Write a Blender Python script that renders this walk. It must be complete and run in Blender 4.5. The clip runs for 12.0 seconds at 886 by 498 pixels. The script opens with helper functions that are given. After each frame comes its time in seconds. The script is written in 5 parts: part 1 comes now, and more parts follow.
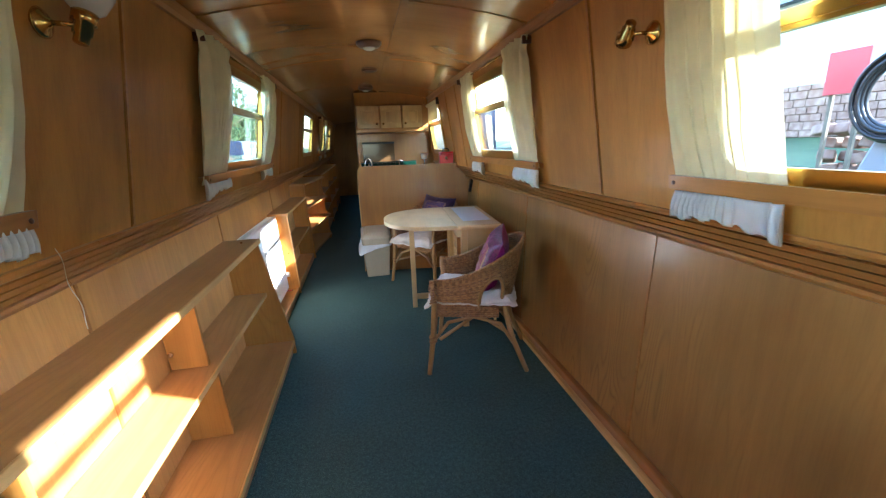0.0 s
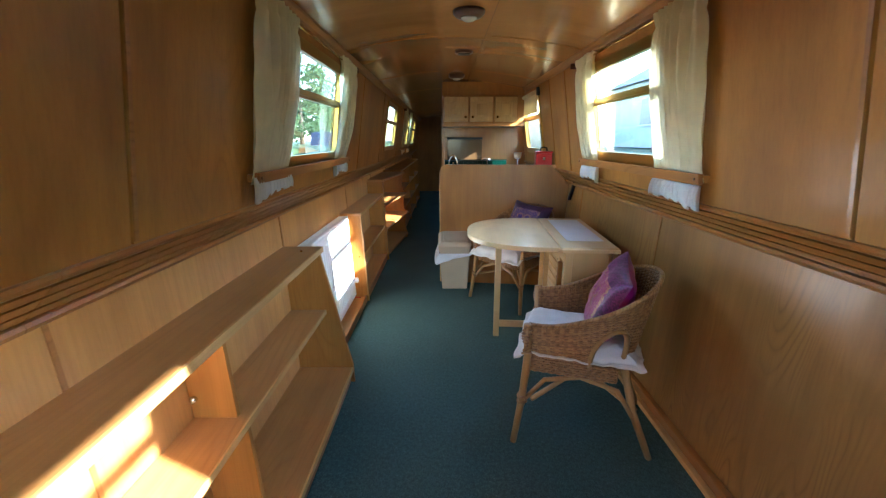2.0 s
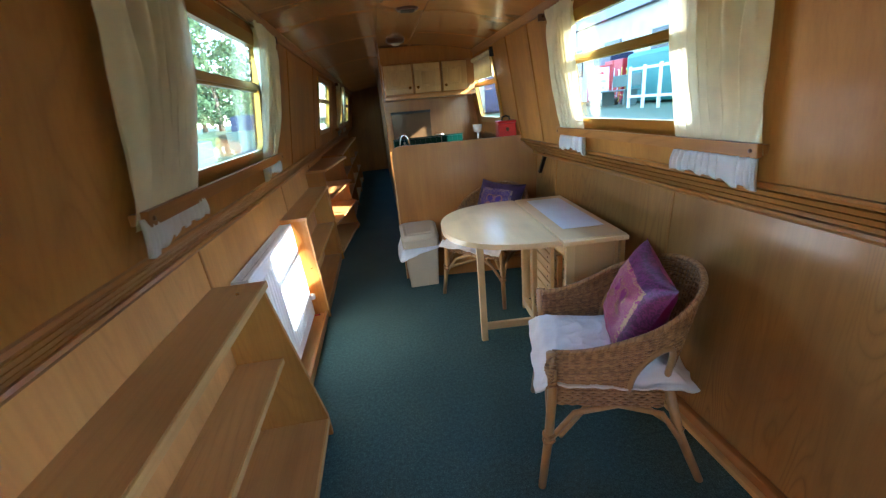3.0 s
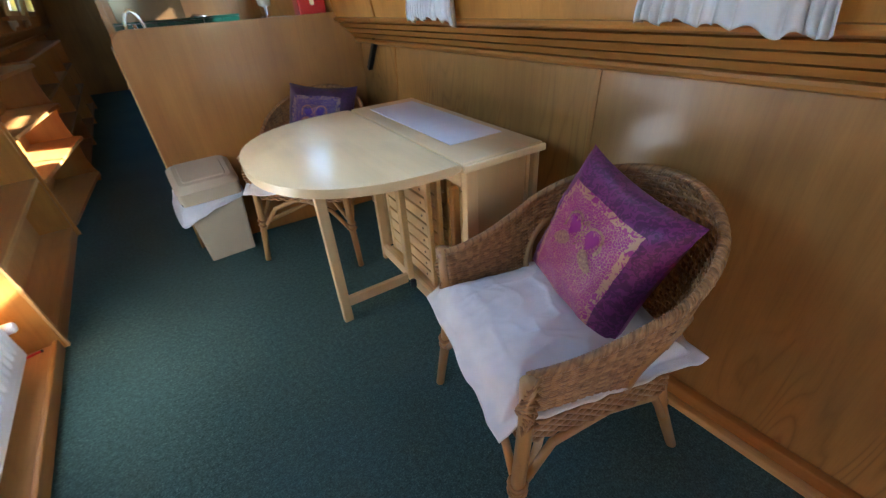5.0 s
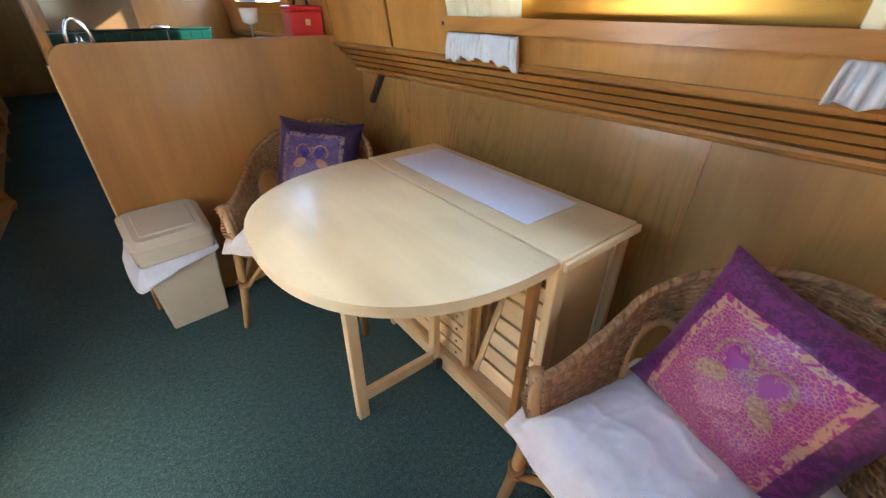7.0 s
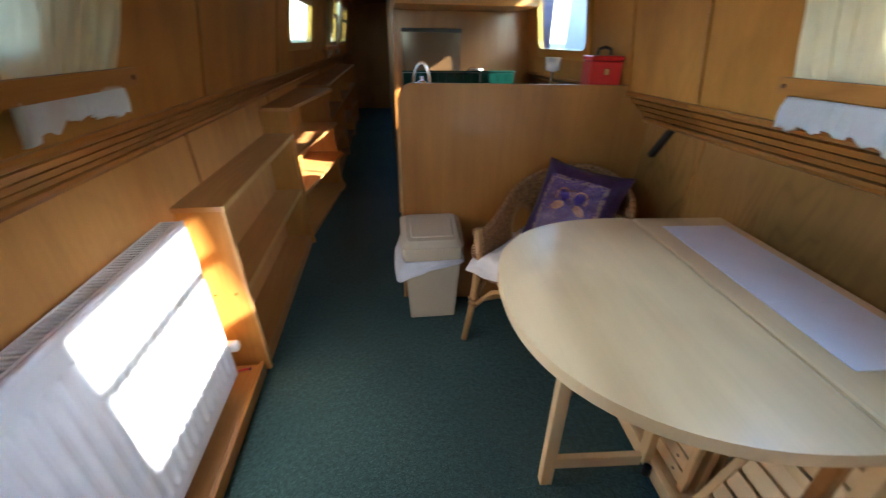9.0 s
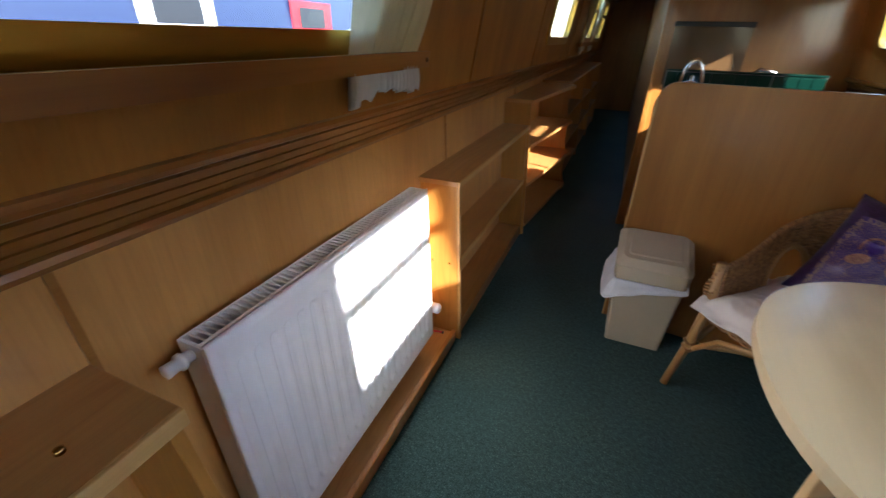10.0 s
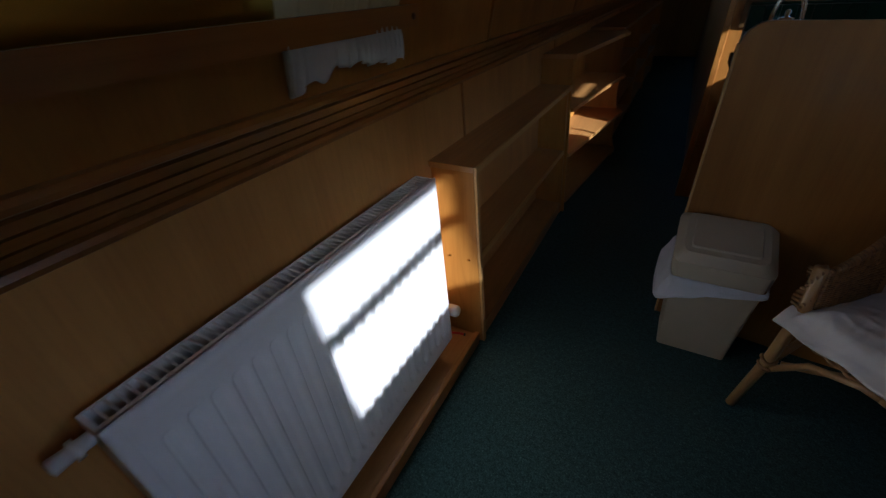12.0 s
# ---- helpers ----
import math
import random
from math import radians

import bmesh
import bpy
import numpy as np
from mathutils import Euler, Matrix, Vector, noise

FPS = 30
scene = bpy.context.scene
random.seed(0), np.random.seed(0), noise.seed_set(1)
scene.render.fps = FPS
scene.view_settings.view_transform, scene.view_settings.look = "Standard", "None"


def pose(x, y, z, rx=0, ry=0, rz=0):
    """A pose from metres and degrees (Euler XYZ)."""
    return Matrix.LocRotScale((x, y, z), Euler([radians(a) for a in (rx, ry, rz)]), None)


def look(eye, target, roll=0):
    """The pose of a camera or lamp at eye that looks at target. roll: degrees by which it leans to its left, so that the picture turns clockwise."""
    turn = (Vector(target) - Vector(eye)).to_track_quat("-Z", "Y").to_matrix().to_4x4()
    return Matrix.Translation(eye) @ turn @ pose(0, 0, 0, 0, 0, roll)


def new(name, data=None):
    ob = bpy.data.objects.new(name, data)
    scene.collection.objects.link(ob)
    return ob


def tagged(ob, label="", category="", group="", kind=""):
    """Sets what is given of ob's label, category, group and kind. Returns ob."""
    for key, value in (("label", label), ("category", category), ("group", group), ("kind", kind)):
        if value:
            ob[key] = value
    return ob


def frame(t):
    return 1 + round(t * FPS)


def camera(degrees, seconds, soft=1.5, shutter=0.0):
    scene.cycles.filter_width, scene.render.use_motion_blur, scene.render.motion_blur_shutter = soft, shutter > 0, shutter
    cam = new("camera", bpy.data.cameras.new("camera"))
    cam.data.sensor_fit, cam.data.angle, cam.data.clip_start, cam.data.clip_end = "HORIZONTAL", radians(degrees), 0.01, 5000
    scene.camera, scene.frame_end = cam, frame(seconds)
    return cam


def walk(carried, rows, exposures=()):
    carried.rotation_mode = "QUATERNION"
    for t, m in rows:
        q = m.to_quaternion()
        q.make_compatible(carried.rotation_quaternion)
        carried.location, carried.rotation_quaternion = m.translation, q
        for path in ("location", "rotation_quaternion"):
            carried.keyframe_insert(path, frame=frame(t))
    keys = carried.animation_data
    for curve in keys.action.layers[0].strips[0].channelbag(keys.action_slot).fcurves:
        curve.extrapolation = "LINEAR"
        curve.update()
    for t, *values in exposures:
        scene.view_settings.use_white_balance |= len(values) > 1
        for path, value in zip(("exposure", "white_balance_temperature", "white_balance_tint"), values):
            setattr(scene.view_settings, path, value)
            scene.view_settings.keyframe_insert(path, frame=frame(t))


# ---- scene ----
cam = camera(95.4, 12.0, soft=1.25, shutter=0.3)
EXPOSURES = [(0.0, 4.63, 5450, 6), (1.5, 4.6, 5400, 5), (2.5, 4.6, 5400, 6), (4.5, 4.21, 5600, 9), (5.0, 4.66, 5620, 8.5), (5.5, 4.98, 5650, 8), (6.5, 5.15, 5850, 11), (8.5, 4.35, 6050, 13),
             (9.0, 4.28, 5850, 12), (9.5, 4.0, 5900, 13), (10.0, 3.88, 6000, 14), (10.5, 3.5, 5700, 11), (11.0, 2.65, 5500, 9), (11.5, 2.1, 5400, 9), (12.0, 1.9, 5400, 10)]
PATH = [
    (0, (-0.144, -0.092, 1.292), (0.211, 1.809, 0.781), -2.1),
    (0.5, (-0.206, -0.013, 1.296), (0.114, 1.898, 0.797), -1.6),
    (1, (-0.212, 0.079, 1.292), (-0.01, 1.994, 0.753), -2.4),
    (1.5, (-0.181, 0.283, 1.298), (-0.141, 2.215, 0.784), -1.7),
    (2, (-0.169, 0.449, 1.296), (-0.176, 2.38, 0.774), -0.2),
    (2.5, (-0.235, 0.681, 1.305), (-0.131, 2.616, 0.81), -3.0),
    (2.7, (-0.283, 0.768, 1.359), (-0.116, 2.672, 0.771), -4.5),
    (4.3, (-0.248, 1.479, 1.219), (0.411, 3.184, 0.409), -4.8),
    (4.5, (-0.233, 1.536, 1.195), (0.548, 3.123, 0.261), -5.4),
    (5, (-0.199, 1.662, 1.151), (0.747, 3.054, 0.071), -4.1),
    (5.5, (-0.117, 1.772, 1.119), (0.913, 2.992, -0.085), -4.5),
    (6, (-0.113, 1.883, 1.149), (1.069, 3.029, 0.013), -2.5),
    (6.5, (-0.183, 2.042, 1.19), (1.037, 3.193, 0.1), -3.0),
    (6.7, (-0.204, 2.086, 1.199), (0.998, 3.275, 0.13), -1.5),
    (8.3, (-0.252, 2.19, 1.217), (0.629, 3.7, 0.245), 0.1),
    (8.5, (-0.292, 2.193, 1.254), (0.474, 3.755, 0.269), 0.0),
    (9, (-0.262, 2.212, 1.246), (-0.016, 3.973, 0.331), 0.8),
    (9.5, (-0.311, 2.214, 1.228), (-0.569, 3.952, 0.271), 1.2),
    (10, (-0.332, 2.228, 1.224), (-1.003, 3.862, 0.286), 1.4),
    (10.5, (-0.311, 2.247, 1.192), (-1.255, 3.666, 0.147), -0.2),
    (11, (-0.299, 2.272, 1.187), (-1.311, 3.607, 0.094), -2.0),
    (11.5, (-0.328, 2.371, 1.2), (-1.281, 3.768, 0.133), -0.7),
    (12, (-0.341, 2.51, 1.212), (-1.181, 3.96, 0.121), -3.4),
]
walk(cam, [(t, look(eye, target, roll)) for t, eye, target, roll in PATH], EXPOSURES)

# ---- light ----
SUN_WAY = Vector((-1.65, 0.76, -0.975)).normalized()
world = bpy.data.worlds.new("world")
scene.world = world
world.use_nodes = True
wn = world.node_tree
sky = wn.nodes.new("ShaderNodeTexSky")
sky.sky_type = "NISHITA"
sky.sun_disc = False
sky.sun_elevation = math.asin(-SUN_WAY.z)
sky.sun_rotation = math.atan2(-SUN_WAY.x, -SUN_WAY.y)
sky.dust_density = 0.6
wn.links.new(sky.outputs[0], wn.nodes["Background"].inputs[0])
wn.nodes["Background"].inputs[1].default_value = 0.15
sun = new("sun", bpy.data.lights.new("sun", "SUN"))
sun.data.energy = 2.0
sun.data.angle = radians(0.9)
sun.data.color = (1.0, 0.95, 0.88)
sun.matrix_world = look((12, -6, 8), Vector((12, -6, 8)) + SUN_WAY)


# ---- materials ----
def mat(name, base=(0.5, 0.5, 0.5), rough=0.5, metal=0.0, coat=0.0):
    m = bpy.data.materials.new(name)
    m.use_nodes = True
    b = m.node_tree.nodes["Principled BSDF"]
    b.inputs["Base Color"].default_value = (*base, 1)
    b.inputs["Roughness"].default_value = rough
    b.inputs["Metallic"].default_value = metal
    b.inputs["Coat Weight"].default_value = coat
    b.inputs["Coat Roughness"].default_value = 0.12
    return m


def nd(m, kind, **kw):
    n = m.node_tree.nodes.new(kind)
    for k, v in kw.items():
        n.inputs[k].default_value = v
    return n


def wire(m, a, b):
    m.node_tree.links.new(a, b)


def bsdf(m):
    return m.node_tree.nodes["Principled BSDF"]


def coords(m, scale, random_shift=True, kind="Object"):
    tc = nd(m, "ShaderNodeTexCoord")
    mp = nd(m, "ShaderNodeMapping", Scale=scale)
    wire(m, tc.outputs[kind], mp.inputs["Vector"])
    if random_shift:
        info = nd(m, "ShaderNodeObjectInfo")
        mul = m.node_tree.nodes.new("ShaderNodeMath")
        mul.operation = "MULTIPLY"
        mul.inputs[1].default_value = 37.0
        wire(m, info.outputs["Random"], mul.inputs[0])
        wire(m, mul.outputs[0], mp.inputs["Location"])
    return mp.outputs["Vector"]


def ramp(m, fac, stops):
    r = nd(m, "ShaderNodeValToRGB")
    el = r.color_ramp.elements
    while len(el) < len(stops):
        el.new(0.5)
    for e, (p, c) in zip(el, stops):
        e.position, e.color = p, (*c, 1)
    wire(m, fac, r.inputs[0])
    return r.outputs[0]


def mixed(m, fac, a, b, mode="MIX"):
    n = m.node_tree.nodes.new("ShaderNodeMix")
    n.data_type, n.blend_type = "RGBA", mode
    if isinstance(fac, float):
        n.inputs[0].default_value = fac
    else:
        wire(m, fac, n.inputs[0])
    for k, v in ((6, a), (7, b)):
        if isinstance(v, tuple):
            n.inputs[k].default_value = (*v, 1)
        else:
            wire(m, v, n.inputs[k])
    return n.outputs[2]


def bump(m, height, strength, distance=0.002):
    b = nd(m, "ShaderNodeBump", Strength=strength, Distance=distance)
    wire(m, height, b.inputs["Height"])
    wire(m, b.outputs[0], bsdf(m).inputs["Normal"])


def wood(name, axis, light, dark, rough=0.32, coat=0.35, fine=1.0, figure=0.42):
    """Varnished wood with its grain along axis: flamed figure, soft bands, fine pores and cloudy stains."""
    m = mat(name, light, rough, coat=coat)

    def along(k):
        return {"x": (k, 1, 1), "y": (1, k, 1), "z": (1, 1, k)}[axis]

    def between(k):
        return tuple(b + (a - b) * k for a, b in zip(light, dark))
    v = coords(m, along(0.16))
    broad = nd(m, "ShaderNodeTexNoise", Scale=3.6 * fine, Detail=1.5, Roughness=0.45, Distortion=0.35)
    wire(m, v, broad.inputs["Vector"])
    wave = nd(m, "ShaderNodeMath")
    wave.operation = "PINGPONG"
    wave.inputs[1].default_value = 0.024
    wire(m, broad.outputs[0], wave.inputs[0])
    rings = nd(m, "ShaderNodeMath")
    rings.operation = "MULTIPLY"
    rings.inputs[1].default_value = 41.0
    wire(m, wave.outputs[0], rings.inputs[0])
    w = coords(m, along(0.03))
    band = nd(m, "ShaderNodeTexNoise", Scale=16.0 * fine, Detail=2.0, Roughness=0.5)
    streak = nd(m, "ShaderNodeTexNoise", Scale=120.0 * fine, Detail=3.0, Roughness=0.65)
    for n in (band, streak):
        wire(m, w, n.inputs["Vector"])
    stain = nd(m, "ShaderNodeTexNoise", Scale=2.3, Detail=3.0, Distortion=0.4)
    wire(m, coords(m, along(0.55)), stain.inputs["Vector"])
    where = ramp(m, stain.outputs[0], [(0.47, (0, 0, 0)), (0.60, (1, 1, 1))])
    c1 = ramp(m, rings.outputs[0], [(0.0, between(0.2)), (0.20, between(0.65)), (0.5, light), (1.0, tuple(min(1, 1.05 * c) for c in light))])
    c2 = ramp(m, band.outputs[0], [(0.32, between(0.72)), (0.50, between(0.90)), (0.68, tuple(min(1, 1.04 * c) for c in light))])
    c3 = ramp(m, streak.outputs[0], [(0.36, (0.88, 0.85, 0.80)), (0.52, (0.99, 0.99, 0.99)), (0.70, (1.04, 1.04, 1.04))])
    fac = nd(m, "ShaderNodeMath")
    fac.operation = "MULTIPLY"
    fac.inputs[1].default_value = figure
    wire(m, where, fac.inputs[0])
    c = mixed(m, fac.outputs[0], c2, c1)
    c = mixed(m, 0.6 if figure > 0.2 else 0.2, c, mixed(m, 1.0, c, c3, "MULTIPLY"))
    tone = ramp(m, stain.outputs[0], [(0.32, (0.72, 0.67, 0.62)), (0.48, (0.96, 0.95, 0.94)), (0.68, (1.08, 1.08, 1.08))])
    wire(m, mixed(m, 1.0, c, tone, "MULTIPLY"), bsdf(m).inputs["Base Color"])
    rr = nd(m, "ShaderNodeMapRange")
    swing = 0.02 if figure < 0.2 else 0.07
    rr.inputs[3].default_value, rr.inputs[4].default_value = rough - swing, rough + swing
    wire(m, stain.outputs[0], rr.inputs[0])
    wire(m, rr.outputs[0], bsdf(m).inputs["Roughness"])
    bump(m, streak.outputs[0], 0.08, 0.001)
    return m


OAK_L, OAK_D = (0.49, 0.225, 0.042), (0.28, 0.115, 0.019)
OAK_UP = wood("oak_veneer_upright", "z", OAK_L, OAK_D, 0.46, 0.10, 1.0, 0.32)
bsdf(OAK_UP).inputs["Specular IOR Level"].default_value = 0.3
OAK_AMBER = wood("amber_oak_veneer", "z", (0.37, 0.158, 0.030), (0.25, 0.095, 0.016), 0.34, 0.3, 1.4, 0.3)
# strongly figured veneer, its colour also darkened for shade on the right wall
OAK_DEEP_SHADED = wood("figured_oak_veneer_shaded", "z", (0.38, 0.185, 0.042), (0.19, 0.085, 0.017), 0.36, 0.2, 1.7, 0.8)
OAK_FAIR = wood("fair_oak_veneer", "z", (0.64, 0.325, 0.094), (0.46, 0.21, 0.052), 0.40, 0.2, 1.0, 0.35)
OAK_LONG = wood("oak_moulding", "y", (0.42, 0.18, 0.036), (0.20, 0.072, 0.013), 0.34, 0.3, 1.0, 0.5)
OAK_SHELF = wood("oak_shelf", "y", (0.50, 0.250, 0.075), (0.33, 0.15, 0.040), 0.36, 0.25)
OAK_ACROSS = wood("oak_across", "x", (0.50, 0.245, 0.066), (0.28, 0.12, 0.028))
OAK_CEIL = wood("oak_ceiling", "x", (0.44, 0.20, 0.048), (0.32, 0.14, 0.032), 0.25, 0.5, 1.0, 0.12)
OAK_PALE = wood("oak_lipping", "y", (0.66, 0.40, 0.14), (0.46, 0.24, 0.07), 0.4, 0.2)
BEECH = wood("pale_beech", "y", (0.86, 0.645, 0.33), (0.80, 0.58, 0.28), 0.36, 0.25, 0.5, 0.2)
BEECH_UP = wood("pale_beech_upright", "z", (0.79, 0.57, 0.27), (0.71, 0.48, 0.21), 0.36, 0.2, 0.5, 0.2)
PINE_DOOR = wood("pale_oak_door", "z", (0.62, 0.40, 0.15), (0.45, 0.25, 0.08), 0.35, 0.3)
DARK = mat("dark_gap", (0.03, 0.015, 0.006), 0.8)
STEEL_PAINT = mat("hull_paint", (0.05, 0.08, 0.06), 0.4)


def carpet_mat():
    m = mat("teal_carpet", (0.02, 0.07, 0.065), 0.95)
    v = coords(m, (1, 1, 1), False)
    fine = nd(m, "ShaderNodeTexNoise", Scale=700.0, Detail=2.0)
    tuft = nd(m, "ShaderNodeTexNoise", Scale=190.0, Detail=4.0, Roughness=0.8)
    big = nd(m, "ShaderNodeTexNoise", Scale=2.2, Detail=3.0)
    for n in (fine, tuft, big):
        wire(m, v, n.inputs["Vector"])
    c = ramp(m, tuft.outputs[0], [(0.36, (0.011, 0.034, 0.034)), (0.50, (0.034, 0.083, 0.079)), (0.62, (0.070, 0.135, 0.127)), (0.70, (0.19, 0.27, 0.25))])
    t = ramp(m, big.outputs[0], [(0.3, (0.82, 0.86, 0.84)), (0.7, (1.12, 1.08, 1.04))])
    nap = nd(m, "ShaderNodeTexNoise", Scale=62.0, Detail=3.0, Roughness=0.7)
    wire(m, v, nap.inputs["Vector"])
    c = mixed(m, 1.0, c, ramp(m, nap.outputs[0], [(0.36, (0.66, 0.70, 0.70)), (0.64, (1.36, 1.28, 1.26))]), "MULTIPLY")
    wire(m, mixed(m, 1.0, c, t, "MULTIPLY"), bsdf(m).inputs["Base Color"])
    bsdf(m).inputs["Sheen Weight"].default_value = 0.08
    bsdf(m).inputs["Sheen Tint"].default_value = (0.5, 0.8, 0.8, 1)
    bump(m, fine.outputs[0], 0.25, 0.0012)
    return m


CARPET = carpet_mat()


def glass_mat():
    m = bpy.data.materials.new("window_glass")
    m.use_nodes = True
    t = m.node_tree
    t.nodes.remove(t.nodes["Principled BSDF"])
    a, b, f, p, mx = (t.nodes.new(k) for k in ("ShaderNodeBsdfTransparent", "ShaderNodeBsdfGlossy", "ShaderNodeLayerWeight", "ShaderNodeMath", "ShaderNodeMixShader"))
    a.inputs[0].default_value = (0.95, 0.975, 0.97, 1)
    b.inputs["Roughness"].default_value = 0.03
    p.operation = "POWER"
    p.inputs[1].default_value = 4.0
    f.inputs[0].default_value = 0.5
    t.links.new(f.outputs["Facing"], p.inputs[0])
    t.links.new(p.outputs[0], mx.inputs[0])
    t.links.new(a.outputs[0], mx.inputs[1])
    t.links.new(b.outputs[0], mx.inputs[2])
    t.links.new(mx.outputs[0], t.nodes["Material Output"].inputs[0])
    return m


GLASS = glass_mat()


def cloth(name, base, through_light=0.0, weave=900.0, crease=0.0):
    m = mat(name, base, 0.9)
    v = coords(m, (1, 1, 1), False)
    n = nd(m, "ShaderNodeTexNoise", Scale=weave, Detail=1.0)
    wire(m, v, n.inputs["Vector"])
    big = nd(m, "ShaderNodeTexNoise", Scale=14.0, Detail=4.0)
    wire(m, v, big.inputs["Vector"])
    tone = ramp(m, big.outputs[0], [(0.3, tuple(0.88 * c for c in base)), (0.7, base)])
    wire(m, tone, bsdf(m).inputs["Base Color"])
    add = nd(m, "ShaderNodeMath")
    add.operation = "MULTIPLY_ADD"
    wire(m, big.outputs[0], add.inputs[0])
    add.inputs[1].default_value = crease
    wire(m, n.outputs[0], add.inputs[2])
    bump(m, add.outputs[0], 0.35, 0.003)
    if through_light:
        tr = nd(m, "ShaderNodeBsdfTranslucent")
        wire(m, tone, tr.inputs["Color"])
        mx = nd(m, "ShaderNodeMixShader", Fac=through_light)
        wire(m, bsdf(m).outputs[0], mx.inputs[1])
        wire(m, tr.outputs[0], mx.inputs[2])
        wire(m, mx.outputs[0], m.node_tree.nodes["Material Output"].inputs["Surface"])
    return m


CURTAIN = cloth("cream_curtain", (0.87, 0.79, 0.50), 0.12, 900.0, 2.0)
FRILL = cloth("white_frill", (0.76, 0.75, 0.72), 0.15, 900.0, 4.0)
WHITE_CLOTH = cloth("white_cotton", (0.85, 0.79, 0.70), 0.0, 700.0, 6.0)
LINER = cloth("white_liner", (0.80, 0.80, 0.82), 0.2, 300.0)


def wicker_mat():
    m = mat("rattan", (0.42, 0.24, 0.10), 0.5)
    v = coords(m, (1, 1, 1))
    n = nd(m, "ShaderNodeTexNoise", Scale=55.0, Detail=3.0)
    wire(m, v, n.inputs["Vector"])
    isl = nd(m, "ShaderNodeNewGeometry")
    a = ramp(m, n.outputs[0], [(0.3, (0.24, 0.112, 0.038)), (0.6, (0.44, 0.235, 0.088))])
    b = ramp(m, isl.outputs["Random Per Island"], [(0.0, (0.66, 0.62, 0.58)), (1.0, (1.15, 1.12, 1.06))])
    wire(m, mixed(m, 1.0, a, b, "MULTIPLY"), bsdf(m).inputs["Base Color"])
    return m


WICKER = wicker_mat()
CANE = wood("cane_pole", "z", (0.50, 0.28, 0.10), (0.33, 0.16, 0.05), 0.35, 0.3)


def enamel_mat(name, base, rough):
    m = mat(name, base, rough)
    v = coords(m, (1, 1, 1), False)
    n = nd(m, "ShaderNodeTexNoise", Scale=9.0, Detail=4.0)
    wire(m, v, n.inputs["Vector"])
    wire(m, ramp(m, n.outputs[0], [(0.3, tuple(0.93 * c for c in base)), (0.7, base)]), bsdf(m).inputs["Base Color"])
    o = nd(m, "ShaderNodeTexNoise", Scale=260.0, Detail=1.0)
    wire(m, v, o.inputs["Vector"])
    bump(m, o.outputs[0], 0.05, 0.001)
    return m


ENAMEL = enamel_mat("white_enamel", (0.87, 0.87, 0.87), 0.28)
BEIGE = enamel_mat("beige_plastic", (0.52, 0.43, 0.29), 0.38)
RED_TIN = enamel_mat("red_metal", (0.55, 0.02, 0.02), 0.3)
PAPER = enamel_mat("white_mat", (0.80, 0.80, 0.81), 0.45)
GOLD = mat("gold_frame", (0.52, 0.32, 0.065), 0.30, 1.0)
BRASS = mat("polished_brass", (0.56, 0.37, 0.12), 0.14, 1.0)
CHROME = mat("chrome", (0.8, 0.8, 0.8), 0.12, 1.0)
BLACK = mat("black_plastic", (0.015, 0.015, 0.016), 0.4)
OPAL = mat("opal_glass", (0.62, 0.60, 0.55), 0.2)
BROWN_LAMP = mat("brown_lamp_ring", (0.10, 0.035, 0.015), 0.35)
TILE = enamel_mat("green_tile", (0.004, 0.028, 0.019), 0.12)
GROUT = mat("grout", (0.16, 0.17, 0.15), 0.8)


def speckled(name, a, b, scale, rough=0.85, lift=0.3):
    m = mat(name, a, rough)
    v = coords(m, (1, 1, 1))
    n = nd(m, "ShaderNodeTexNoise", Scale=scale, Detail=6.0)
    wire(m, v, n.inputs["Vector"])
    wire(m, ramp(m, n.outputs[0], [(0.3, a), (0.7, b)]), bsdf(m).inputs["Base Color"])
    bump(m, n.outputs[0], lift, 0.02)
    return m


